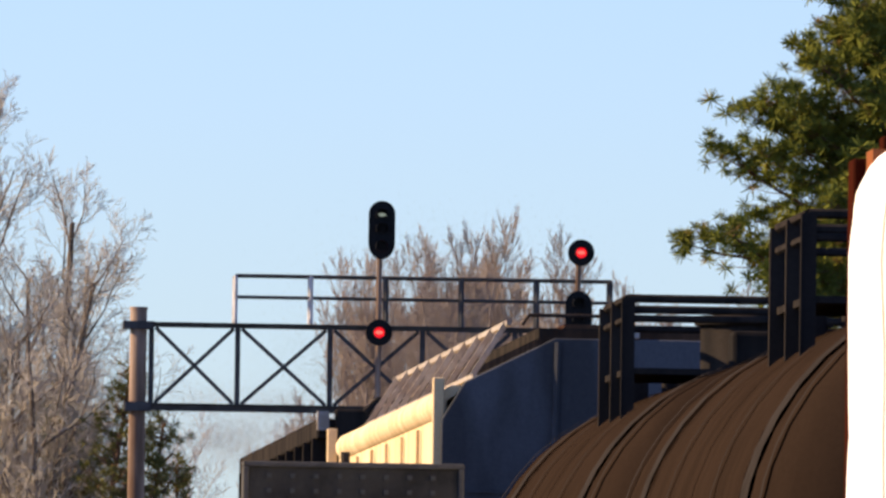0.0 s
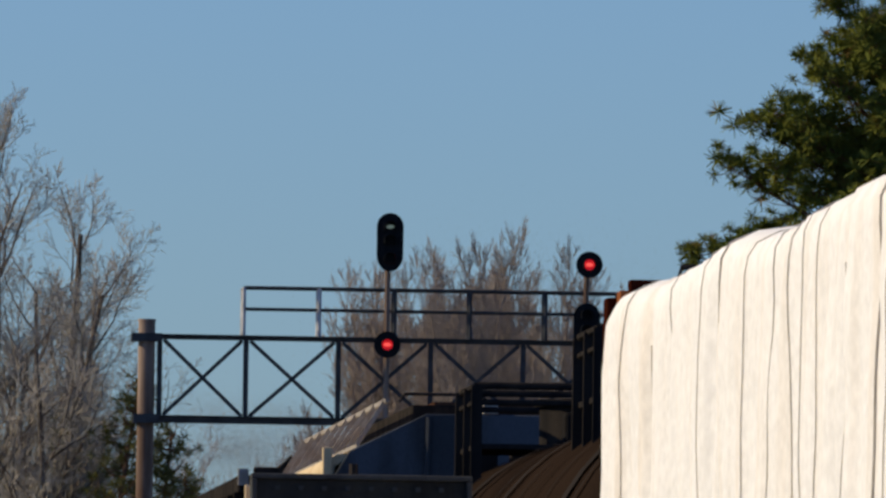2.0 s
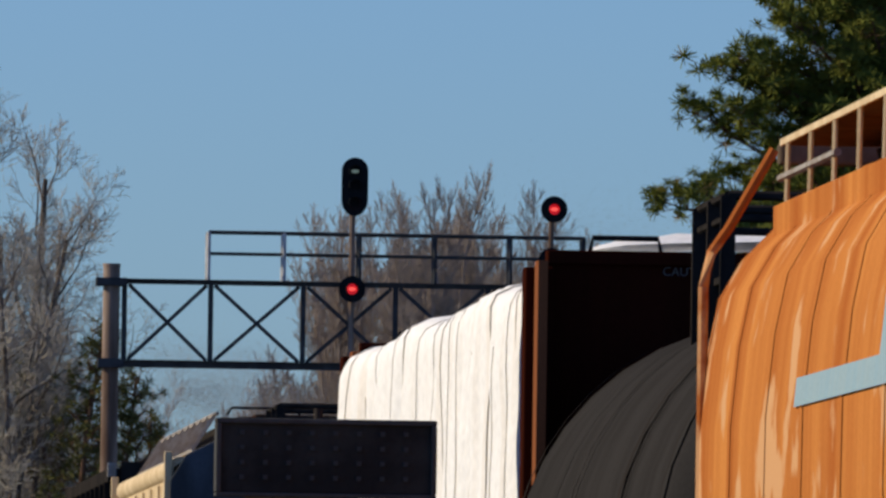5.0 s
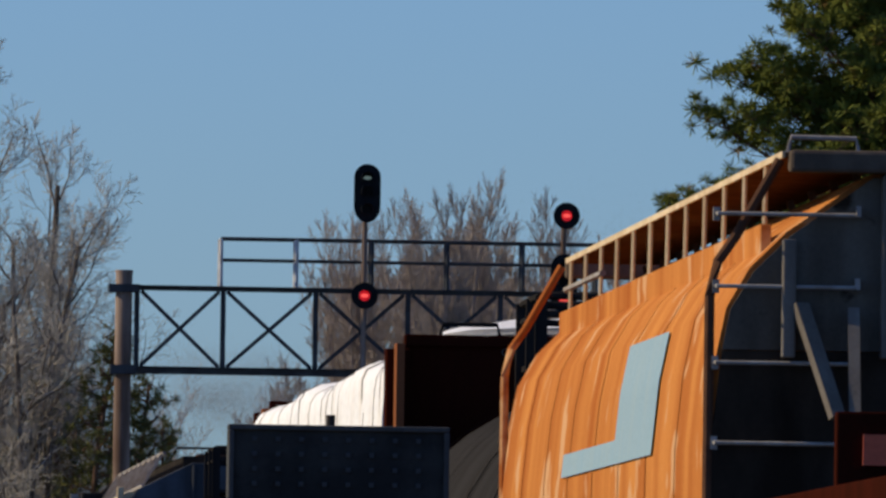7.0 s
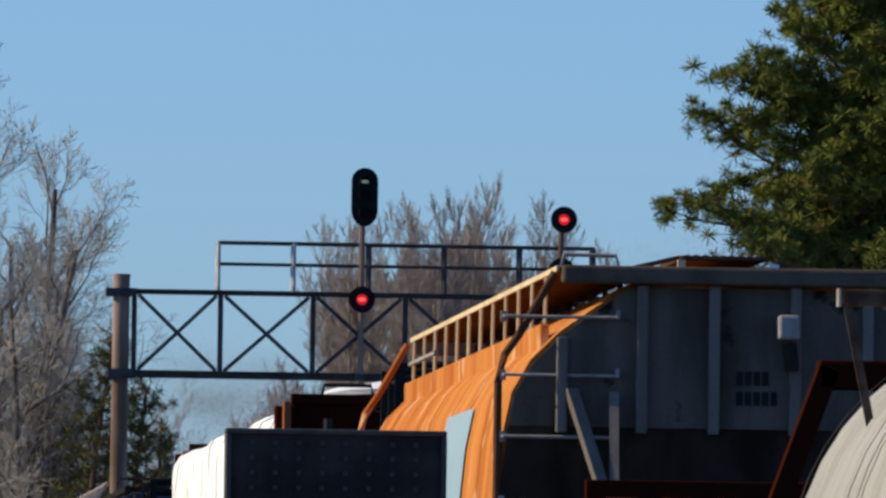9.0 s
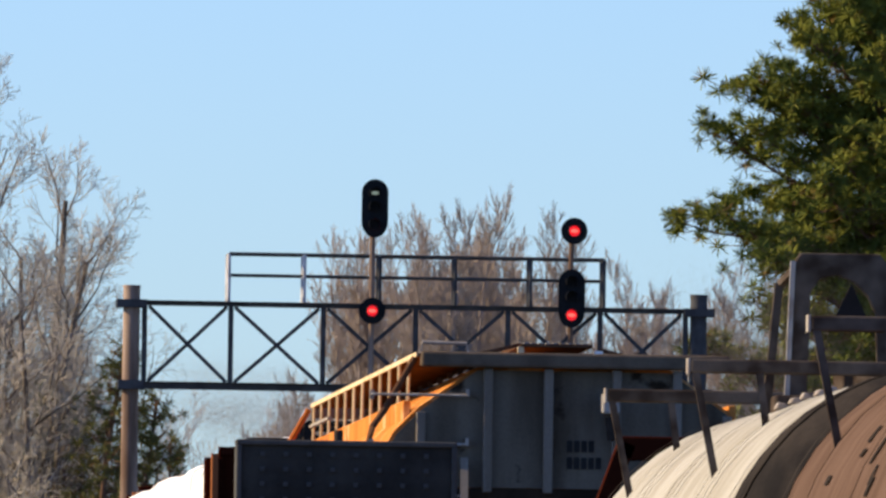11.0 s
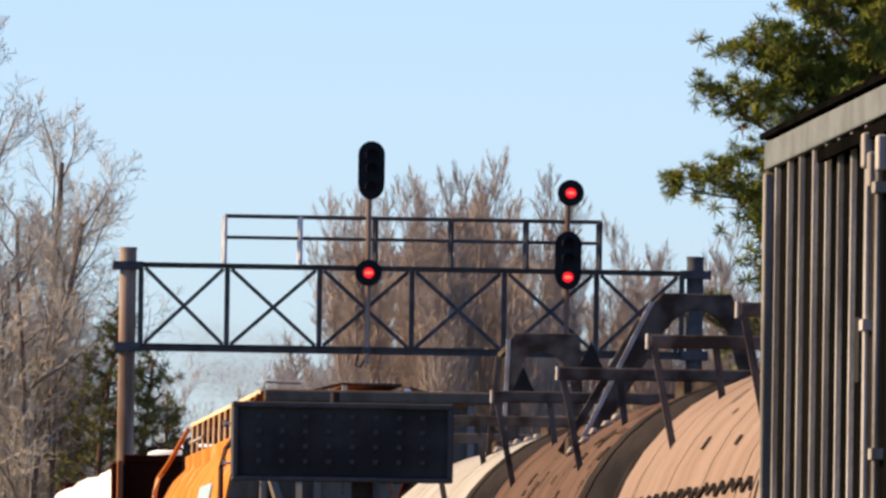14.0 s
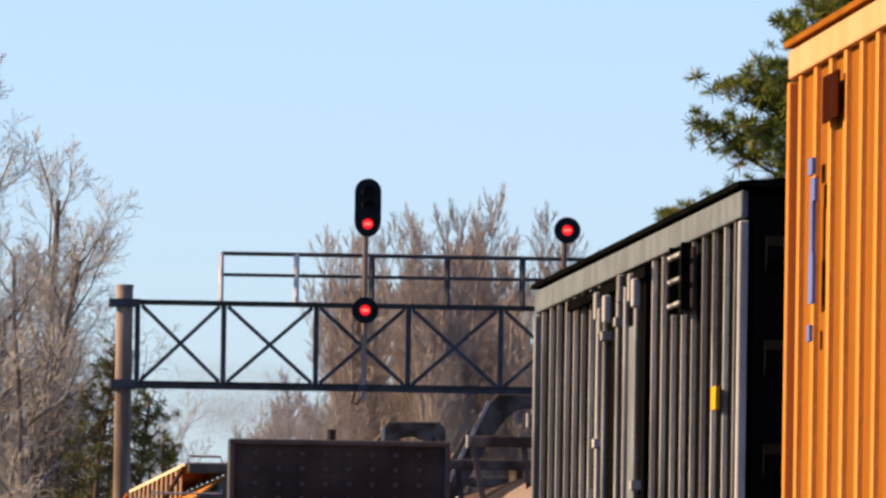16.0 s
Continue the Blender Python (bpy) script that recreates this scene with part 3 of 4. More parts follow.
def barrel_mesh(R, zc, half, ahead=0.0):
    g, rings = G(), []
    for d, k in ((0.62, 0.05), (0.60, 0.30), (0.53, 0.55), (0.42, 0.76), (0.26, 0.92), (0.10, 0.99), (0, 1.0)):
        rings.append([(k * x, -half - d + 0.0, zc + k * (z - zc)) for x, z in arc_profile(R, zc)])
    for i in range(9):
        rings.append([(x, -half + (2 * half + ahead) * i / 8, z) for x, z in arc_profile(R, zc)])
    for d, k in ((0.10, 0.99), (0.26, 0.92), (0.42, 0.76), (0.53, 0.55), (0.60, 0.30), (0.62, 0.05)):
        rings.append([(k * x, half + ahead + d, zc + k * (z - zc)) for x, z in arc_profile(R, zc)])
    return g.rings(rings)


def hoop(R, zc, y, w, t=0.012):
    g = G()
    rr = R + t
    outer = [(rr * math.cos(a), zc + rr * math.sin(a)) for a in [math.pi * 2 * j / 48 for j in range(48)]]
    rings = [[(x, y + d, z) for x, z in outer] for d in (-w / 2, w / 2)]
    return g.rings(rings, True, False)


def on_barrel(R, zc, x):
    return zc + math.sqrt(max(0.0, R * R - x * x))


def tank_car(colour, label, length, cage=False, arch=False, R=1.48, zc=2.55, hoops=6, strip="", inset=1.55, seams=(), planks=(), shade_end=0.0, scars=0, ahead=0.0):
    car = root("tank_car", label, "tank car", "freight cars")
    half = length / 2 - inset
    barrel = part("barrel", barrel_mesh(R, zc, half, ahead), M[colour], car, smooth=True)
    for i in range(hoops):
        y = -half + 2 * half * (i + 0.5) / hoops
        part("weld_band", hoop(R, zc, y, 0.05), M[colour], barrel, smooth=True)
    for y, w in seams:
        part("dark_seam", hoop(R, zc, y, w, 0.018), M["band"], barrel, "dark seam round the barrel", smooth=True)
    if shade_end:
        # a black skin paints the shade on the near head and last stretch
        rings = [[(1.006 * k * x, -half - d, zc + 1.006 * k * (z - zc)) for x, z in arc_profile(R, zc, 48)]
                 for d, k in ((0.615, 0.30), (0.545, 0.55), (0.435, 0.76), (0.27, 0.92), (0.11, 0.99), (0, 1.004), (-shade_end, 1.004))]
        part("dark_head", G().rings(rings, True, False), M["black"], barrel, "end of the barrel blackened for shade", smooth=True)
    mark = random.Random(scars)
    for _ in range(scars):
        y0, th, ln = mark.uniform(-half * 0.9, half * 0.6), mark.uniform(1.75, 2.75), mark.uniform(0.03, 0.13)
        rings = [[((R + 0.006) * math.cos(th + ln * k / 4), y0 + e + 0.05 * k / 4, zc + (R + 0.006) * math.sin(th + ln * k / 4)) for k in range(5)] for e in (0, mark.uniform(0.08, 0.22))]
        part("scar", G().rings(rings, False, False), M["band"], barrel, smooth=True)
    for s in (-1, 1):
        part("head_band", hoop(R, zc, s * (half - 0.02) + (ahead if s > 0 else 0.0), 0.10, 0.02), M["band"], barrel, smooth=True)
        part("saddle", G().box(-1.2, 1.2, s * (half - 0.6) - 0.5, s * (half - 0.6) + 0.5, 0.8, 1.35), M["black"], car)
    part("sill", G().box(-0.35, 0.35, -length / 2, length / 2, 0.72, 1.05), M["black"], car)
    part("side_platform", G().box(-1.55, 1.55, -length / 2 + 0.1, -length / 2 + 0.9, 1.0, 1.08).box(-1.55, 1.55, length / 2 - 0.9, length / 2 - 0.1, 1.0, 1.08), M["black"], car)
    if cage:
        z0, z1, w, d = 4.02, 4.49, 0.88, 1.0
        dome = part("manway", G().tube([(0.1, 0.1, 3.9), (0.1, 0.1, 4.38)], 0.42, 18), M["black"], car, "dark manway dome", smooth=True)
        part("manway_lid", G().tube([(0.1, 0.1, 4.36), (0.1, 0.1, 4.42)], 0.46, 18), M["black"], dome, smooth=True)
        part("valve_box", G().box(-0.18, 0.75, -0.75, -0.45, 3.95, 4.30), M["black"], car, bevel=0.03)
        part("foot_plate", G().box(-w, w, -d, d, 4.0, 4.04), M["black"], car)
        frame_ = part("railing", G().tube([(-w, -d, z1), (w, -d, z1), (w, d, z1), (-w, d, z1), (-w, -d, z1)], 0.028, 6).tube(
            [(-w, -d, 4.36), (w, -d, 4.36), (w, d, 4.36), (-w, d, 4.36), (-w, -d, 4.36)], 0.024, 6), M["black"], car, "black safety railing")
        for x in (-w, w):
            for y in (-d, -0.05, d):
                part("rail_post", G().bar((x, y, on_barrel(R, zc, x) - 0.03), (x, y, z1), 0.085, 0.06), M["black"], frame_)
        for i in range(2):
            part("fitting", G().box(-0.75 + i * 0.3, -0.55 + i * 0.3, d + 0.5, d + 0.7, 3.72, 4.06), M["black"], car, bevel=0.02)
    if arch:
        z = 3.63
        for y in planks:
            plank = part("cross_plank", G().box(-1.20, 1.20, y - 0.07, y + 0.07, z - 0.04, z + 0.04), M["archsteel"], car, "weathered transverse walkway plank", bevel=0.012)
            # Pale cap paints the sunlit end of the plank.
            part("plank_end", G().box(-1.214, -1.201, y - 0.065, y + 0.065, z - 0.045, z + 0.045), M["palesteel"], plank)
            for sx in (-1, 1):
                for top, foot in ((1.17, 1.05), (0.80, 0.76)):
                    part("strut", G().bar((sx * top, y - 0.05, z - 0.03), (sx * foot, y - 0.10, on_barrel(R, zc, foot) - 0.03), 0.042, 0.03), M["archsteel"], plank)
            if arch == "raked":
                part("gusset", G().plate([(-1.065, z + 0.04), (-0.905, z + 0.04), (-0.985, z + 0.215)], y + 0.03, 0.02), M["band"], plank, "dark triangular plate")
        if arch != "none":
            if arch == "upright":
                outer = [(-0.50, 3.40), (-0.47, 4.30), (-0.44, 4.35), (0.03, 4.35), (0.08, 4.28), (0.12, 3.42)]
                inner = [(0.03, 3.46), (0.01, 4.00), (-0.04, 4.10), (-0.12, 4.18), (-0.22, 4.22), (-0.32, 4.20), (-0.375, 4.12), (-0.39, 3.46)]
            else:
                outer = [(-0.87, 3.19), (-0.38, 4.19), (-0.32, 4.25), (0.14, 4.25), (0.22, 4.12), (0.38, 3.44)]
                inner = [(0.27, 3.48), (0.12, 4.00), (0.05, 4.09), (-0.05, 4.14), (-0.16, 4.13), (-0.25, 4.06), (-0.33, 3.95), (-0.74, 3.24)]
            shift = 0.0
            frame_ = part("arch_frame", G().plate(outer + inner, shift, 0.07), M["archsteel"], car, "weathered grey steel arch over the barrel", bevel=0.01)
            a, b = outer[0], outer[1]
            # Pale strip along the leg paints its sunlit left edge.
            part("arch_edge", G().bar((a[0] - 0.012, shift - 0.03, a[1]), (b[0] - 0.012, shift - 0.03, b[1]), 0.03, 0.03), M["palesteel"], frame_, "pale edge painted as sunlit")
            # a second leg just behind, tied to the first
            part("rear_leg", G().bar((a[0] - 0.10, shift + 0.35, a[1] - 0.02), (b[0] - 0.06, shift + 0.35, b[1] - 0.12), 0.05, 0.05), M["archsteel"], frame_)
            part("leg_tie", G().bar((b[0] - 0.05, shift + 0.35, b[1] - 0.12), (b[0] + 0.02, shift, b[1] - 0.03), 0.04, 0.04), M["archsteel"], frame_)
            for k in range(5):
                part("chock", G().plate([(-0.045, -0.025), (0.05, -0.03), (0.03 - 0.012 * (k % 3), 0.012), (-0.02, 0.022 - 0.008 * (k % 2))], 0, 0.10 + 0.02 * k), M["palesteel"], frame_, "chipped pale wooden chock",
                     at=(a[0] - 0.06 + 0.075 * k, shift - 0.25 - 0.1 * (k % 2), on_barrel(R, zc, a[0] - 0.06 + 0.075 * k) + 0.02), bevel=0.012)
            for x in (outer[0][0], outer[-1][0]):
                part("arch_foot", G().box(x - 0.09, x + 0.09, shift - 0.13, shift + 0.13, on_barrel(R, zc, x) - 0.08, on_barrel(R, zc, x) + 0.06), M["archsteel"], frame_, bevel=0.02)
        part("manway", G().tube([(0.15, 0.5, 3.45), (0.15, 0.5, 3.72)], 0.34, 16), M["archsteel"], car, smooth=True)
    if strip:
        g = G()
        step, jag = half * 1.9 / 34, random.Random(7)
        for i in range(34):
            y = half * 0.95 - (i + 1) * step
            up, dn = ((2.63, 2.69) if i % 2 else (2.69, 2.63))
            up, dn = up + jag.uniform(-0.012, 0.012), dn + jag.uniform(-0.012, 0.012)
            g.bar((-math.sqrt(R * R - (up - zc) ** 2) - 0.01, y, up), (-math.sqrt(R * R - (dn - zc) ** 2) - 0.01, y + step * jag.uniform(0.8, 1.1), dn), jag.uniform(0.014, 0.026), 0.02)
        part("rail_chain", g, M["band"], car, "dark zigzag strip along the barrel")
    running_gear(car, length)
    return car


def tarp_car():
    L = 20.8
    car = root("bulkhead_flatcar", "oxide-red bulkhead flatcar with dark end walls", "flatcar", "freight cars")
    part("deck", G().box(-1.55, 1.55, -L / 2, L / 2 + 2.6, 0.95, 1.18), M["oxide"], car)
    part("sill", G().box(-0.4, 0.4, -L / 2, L / 2 + 2.6, 0.72, 0.95), M["oxide"], car)
    for s, w in ((-1, 1.42), (1, 1.44)):
        y = s * (L / 2 - 0.1)
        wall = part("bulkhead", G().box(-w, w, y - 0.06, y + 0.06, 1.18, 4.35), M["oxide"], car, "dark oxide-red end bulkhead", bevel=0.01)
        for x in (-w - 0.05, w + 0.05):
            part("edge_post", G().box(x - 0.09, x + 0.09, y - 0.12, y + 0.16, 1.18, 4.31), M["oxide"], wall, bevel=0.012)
            part("edge_flange", G().box(x - 0.03, x + 0.03, y - 0.45, y - 0.12, 1.18, 4.34), M["flange"], wall, "rust flange brightened as sunlit")
        part("top_beam", G().box(-w, w, y - 0.10, y + 0.10, 4.33, 4.42), M["oxide"], wall, bevel=0.01)
        part("top_grab", G().tube([(-1.15, y - 0.06, 4.41), (-1.13, y - 0.06, 4.50), (-0.72, y - 0.06, 4.50), (-0.70, y - 0.06, 4.41)], 0.018, 6), M["black"], wall)
    txt = bpy.data.curves.new("caution_text", "FONT")
    txt.body, txt.size, txt.extrude = "CAUTION", 0.078, 0.002
    txt.materials.append(M["chalk"])
    word = new("lettering", txt)
    word.parent = car
    word.location, word.rotation_euler = (-0.69, -L / 2 + 0.035, 4.27), (radians(90), 0, 0)
    tagged(word, "faded grey stencilled word CAUTION")
    running_gear(car, L + 1.0)
    return car


def tarp_load():
    """The tarpaulin over the load: vertical folds down the side, a crown over the middle, rounded at the ends."""
    L = 20.2
    load = root("tarpaulin_load", "load under a creased white tarpaulin on a bulkhead flatcar", "tarpaulin", "freight cars")
    g, rings = G(), []
    rows = 420
    base = [(-1.50, 1.19 + 0.105 * i) for i in range(25)] + [(-1.50, 3.88), (-1.50, 4.04), (-1.49, 4.15), (-1.45, 4.23), (-1.34, 4.29), (-1.05, 4.34), (-0.8, 4.37)]
    base += [(-0.6 + 0.2 * i, 4.40 + 0.06 * math.cos((i - 3) * 0.5)) for i in range(7)]
    base += [(-x, z) for x, z in reversed(base[:32])]
    for r in range(rows + 1):
        y = -L / 2 + L * r / rows
        far = max(0.0, (y - (L / 2 - 2.0)) / 2.0)
        near = max(0.0, (-y - (L / 2 - 0.25)) / 0.25)
        pull = 1.035 + 0.085 * (y / L + 0.5) - 0.06 * far ** 2.4
        row = []
        sag = 0.07 * noise.noise((0.0, y * 0.35, 4.0)) + 0.04 * math.sin(y * 0.9)
        for x, z in base:
            side = min(1.0, max(0.0, (4.25 - z) / 0.5))
            fold = 0.055 * noise.noise((y * 1.7, 0.25 * z, 1.0)) + 0.045 * noise.noise((y * 5.3, 0.3 * z, 7.0)) + 0.02 * noise.noise((y * 12.0, 0.6 * z, 3.0))
            wr = 0.02 * noise.noise((x * 2, y * 2.4, z * 2))
            px = x * pull + (fold * side + wr) * (1 if x > 0 else -1)
            lift = 0.6 * sag * max(0.0, (z - 3.2)) + wr
            pz = 1.19 + (z - 1.19 + lift) * (1 - 0.10 * far ** 2.5 - 0.03 * near)
            row.append((px, y + 0.05 * fold, pz))
        rings.append(row)
    g.rings(rings, closed=True, caps=True)
    sheet = part("tarpaulin", g, M["tarp"], load, "creased white tarpaulin with vertical folds", smooth=True, crease=1.2)
    rnd = random.Random(4)
    y = -L / 2 + 0.5
    while y < L / 2 - 0.8:
        r = min(rows, int((y + L / 2) / L * rows))
        pts = [Vector(rings[r][j]) + Vector((-0.006, 0, 0.004)) for j in range(2, 32)]
        top = rnd.choice((24, 28, 30, 30))
        low = 0
        part("seam_cord", G().tube(pts[low:top], rnd.choice((0.004, 0.005, 0.008)), 4), M["strap"], sheet)
        y += rnd.choice((0.7, 1.0, 1.5, 2.1))
    heap = G()
    rr = []
    for i in range(14):
        a = math.pi * i / 13
        rr.append([(0.10 + 1.22 * math.cos(math.pi * j / 15), -L / 2 + 0.15 + 1.5 * i / 13, 4.42 + (0.17 * math.sin(math.pi * j / 15) + 0.05 * noise.noise((j * 0.7, i * 0.8, 0))) * (0.5 + 0.5 * math.sin(a)))
                   for j in range(16)])
    heap.rings(rr, closed=False, caps=False)
    part("folded_edge", heap, M["tarp"], load, "bunched white tarpaulin over the end", smooth=True)
    # Blue strip paints the bluish shade along the bunched white tarpaulin.
    part("blue_cover", G().box(0.25, 1.15, -L / 2 + 0.08, -L / 2 + 0.14, 4.42, 4.52), M["blue_shade_mark"], load, "blue strip painted as shade on the bunched tarpaulin")
    return load


def low_car():
    L = 15.0
    car = root("low_gondola", "dark oxide-red low gondola car with a tall inner frame", "gondola", "freight cars")
    part("floor", G().box(-1.5, 1.5, -L / 2, L / 2, 0.95, 1.15), M["oxide"], car)
    for s in (-1, 1):
        part("side_wall", G().box(min(s * 1.4, s * 1.5), max(s * 1.4, s * 1.5), -L / 2, L / 2, 1.15, 2.45), M["oxide"], car, bevel=0.01)
        part("end_wall", G().box(-1.4, 1.4, min(s * L / 2, s * (L / 2 - 0.1)), max(s * L / 2, s * (L / 2 - 0.1)), 1.15, 2.6), M["oxide"], car, bevel=0.01)
        part("top_chord", G().box(min(s * 1.38, s * 1.58), max(s * 1.38, s * 1.58), -L / 2, L / 2, 2.45, 2.6), M["oxide"], car, bevel=0.01)
    part("inner_wall", G().box(-1.38, 1.38, 4.0, 4.1, 1.15, 3.0), M["oxide"], car, "dark inner bulkhead", bevel=0.01)
    # Red raised to paint sunlight on panels that face away from the sun.
    for i in range(8):
        part("red_panel", G().box(-1.25 + i * 0.33, -1.06 + i * 0.33, 3.975, 3.998, 2.74, 2.89), M["redpanel"], car, "small red panel brightened as sunlit")
    trestle = part("trestle", G().box(-0.28, 1.0, 0.4, 0.65, 3.48, 3.65), M["oxide"], car, "dark oxide-red steel trestle", bevel=0.015)
    part("trestle_leg", G().bar((-0.22, 0.5, 3.6), (-0.72, 0.5, 2.2), 0.20, 0.12), M["oxide"], trestle)
    part("trestle_leg", G().bar((0.94, 0.5, 3.6), (1.35, 0.5, 2.2), 0.20, 0.12), M["oxide"], trestle)
    part("trestle_leg", G().bar((-0.66, 0.5, 2.3), (-0.66, 0.5, 1.1), 0.16), M["oxide"], trestle)
    part("trestle_leg", G().bar((1.32, 0.5, 2.3), (1.32, 0.5, 1.1), 0.16), M["oxide"], trestle)
    running_gear(car, L + 0.6)
    return car


def boxcar(colour, rib, eave, label, L, height, ribs, ribw, door, seed, proud):
    """ribw: half the width of a side post at its foot; proud: its depth. The posts are low, nearly square hat sections."""
    car = root("boxcar", label, "boxcar", "freight cars")
    h = height
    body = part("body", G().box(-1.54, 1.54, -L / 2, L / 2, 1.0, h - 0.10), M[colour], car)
    part("roof", G().sweep([(-1.60, h - 0.03), (-1.60, h - 0.06), (1.60, h - 0.06), (1.60, h - 0.03), (0, h + 0.09)], -L / 2 - 0.08, L / 2 + 0.08), M[colour], car,
         "shallow ridged roof")
    part("underframe", G().box(-1.35, 1.35, -L / 2, L / 2, 0.75, 1.0), M["black"], car)
    for s in (-1, 1):
        part("eave_band", G().box(min(s * 1.54, s * 1.58), max(s * 1.54, s * 1.58), -L / 2, L / 2, h - 0.215, h - 0.075), M[eave], car, "pale eave band", bevel=0.01)
        part("corner_post", G().box(-1.585, -1.50, min(s * L / 2, s * (L / 2 - 0.09)), max(s * L / 2, s * (L / 2 - 0.09)), 1.0, h - 0.23), M[rib], car, bevel=0.01)
        for i in range(6):
            z = 1.3 + i * (h - 1.7) / 5
            part("end_corrugation", G().tube([(-1.45, s * L / 2, z), (1.45, s * L / 2, z)], 0.10, 8), M[colour], body)
    rnd = random.Random(seed)
    for i in range(ribs):
        y = -L / 2 + 0.5 + (L - 1.0) * i / (ribs - 1) + rnd.uniform(-0.03, 0.03)
        if door and door[0] < y < door[1]:
            continue
        w, d = ribw * rnd.uniform(0.9, 1.1), proud
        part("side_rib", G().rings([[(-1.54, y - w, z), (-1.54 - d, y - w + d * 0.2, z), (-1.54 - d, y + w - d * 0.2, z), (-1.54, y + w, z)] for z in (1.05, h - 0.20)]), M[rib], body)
    if door:
        a, b = door
        d = part("door", G().box(-1.575, -1.542, a, b, 1.1, h - 0.30), M[colour], car, "sliding plug door with locking rods", bevel=0.008)
        part("door_panel", G().box(-1.59, -1.577, a + 0.5, a + 1.3, 2.6, h - 0.55), M["eave"], d, "flat pale grey door panel")
        part("door_rail", G().box(-1.61, -1.577, a - 0.4, b + 2.4, h - 0.31, h - 0.25), M["boxdark"], d)
        for f, low, zs in ((0.06, 1.2, (1.7, 2.9)), (0.30, 1.2, (2.3,)), (0.47, 1.6, (2.05, h - 0.5)), (0.78, 1.2, (2.6, h - 0.55)), (0.94, 1.4, (1.9, 3.2))):
            y = a + (b - a) * f
            rod = part("lock_rod", G().tube([(-1.605, y, low), (-1.605, y, h - 0.32)], 0.017, 8), M["ribgrey"], d, smooth=True)
            for z in zs:
                part("rod_bracket", G().box(-1.63, -1.577, y - 0.09, y + 0.09, z - 0.025, z + 0.025), M["ribgrey"], rod)
        part("latch_plate", G().box(-1.585, -1.576, b - 0.55, b - 0.1, 1.1, h - 0.32), M["black"], d, "flat black strip beside the rods")
        for y, z in ((a + 0.2, h - 0.34), (a + 0.5, h - 0.30), (a + 1.3, h - 0.28), (b - 0.9, h - 0.36), (b - 0.5, h - 0.42), (b - 0.2, h - 0.32), (b - 0.3, 2.35), (a + 0.9, 2.2)):
            part("roller_hanger", G().box(-1.635, -1.59, y - 0.06, y + 0.06, z - 0.12, z + 0.04), M["ribgrey"], d, bevel=0.01)
        part("placard", G().box(-1.60, -1.578, b + 0.2, b + 0.45, 2.95, 3.25), M["marking"], d, "small black placard board")
    return car


def dark_boxcar():
    L, h = 15.4, 4.36
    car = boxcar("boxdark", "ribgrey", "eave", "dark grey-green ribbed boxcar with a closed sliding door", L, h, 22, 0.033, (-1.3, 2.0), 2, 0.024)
    cage = part("side_ladder", G().box(-1.60, -1.588, -5.0, -4.1, 3.76, 4.1), M["black"], car, "short ladder on a dark plate")
    for y in (-4.15, -4.95):
        part("ladder_stile", G().bar((-1.64, y, 3.76), (-1.64, y, 4.12), 0.05), M["boxdark"], cage)
    for i in range(3):
        z = 3.80 + i * 0.13
        part("rung", G().tube([(-1.66, -4.15, z), (-1.66, -4.95, z)], 0.016, 6), M["ribgrey"], cage)
    part("placard", G().box(-1.61, -1.59, -6.65, -6.35, 3.19, 3.31), M["amber"], car, "small amber placard")
    part("white_tag", G().box(-1.61, -1.59, -0.6, -0.3, 2.0, 2.25), M["chalk"], car, "small pale tag")
    running_gear(car, L + 1.0)
    return car


def yellow_boxcar():
    L, h = 15.4, 4.93
    car = boxcar("yellowshade", "yellow", "peach", "bright yellow-orange ribbed boxcar", L, h, 19, 0.075, None, 3, 0.024)
    part("placard", G().box(-1.60, -1.588, L / 2 - 2.9, L / 2 - 2.1, 4.40, 4.62), M["oxide"], car, "dark brown placard board")
    for y0, y1, z0, z1 in ((1.62, 1.48, 3.38, 3.46), (1.74, 1.52, 3.56, 3.80), (1.70, 1.56, 3.80, 4.05), (1.80, 1.58, 4.05, 4.16), (1.66, 1.44, 4.18, 4.26)):
        part("marking_bar", G().box(-1.605, -1.588, L / 2 - y0, L / 2 - y1, z0, z1), M["blue_shade_mark"], car, "faded blue marking bar")
    g = part("end_step", G().box(-1.72, -1.3, L / 2 + 0.02, L / 2 + 0.8, 2.48, 2.62), M["yellow"], car, "yellow crossover step")
    part("step_post", G().box(-1.55, -1.45, L / 2 - 0.1, L / 2 + 0.15, 1.0, 2.48), M["yellow"], g)
    running_gear(car, L + 1.0)
    return car


SPEED = 8.3
TRAIN = []   # (thing, place of its middle along the track at the start)
TRAIN.append((hopper_black(), 118.0))
TRAIN.append((hopper_cream(), 100.6))
TRAIN.append((tank_car("tankbrown", "dusty brown tank car with a black railed top platform", 13.2, cage=True, hoops=3, seams=((-3.9, 0.5), (3.7, 0.4), (-1.6, 0.06), (1.7, 0.06))), 86.2))
TRAIN.append((tank_car("tankbrown", "dusty dark brown tank car with a black railed top platform", 13.2, cage=True, hoops=3, seams=((-3.9, 0.5), (3.7, 0.4), (-1.6, 0.06), (1.7, 0.06))), 72.9))
TRAIN.append((tarp_car(), 51.4))
TRAIN.append((tarp_load(), 51.4))
TRAIN.append((tank_car("tankgrey", "dark grey tank car with a black railed top platform", 13.4, cage=True, hoops=2, R=1.64, zc=2.33, inset=0.95, seams=((1.2, 0.05), (1.55, 0.05), (-2.6, 0.22))), 34.9))
TRAIN.append((hopper_orange(), 18.75))
TRAIN.append((low_car(), 1.6))
SMALL = dict(R=1.30, zc=2.25, inset=1.38, hoops=4)
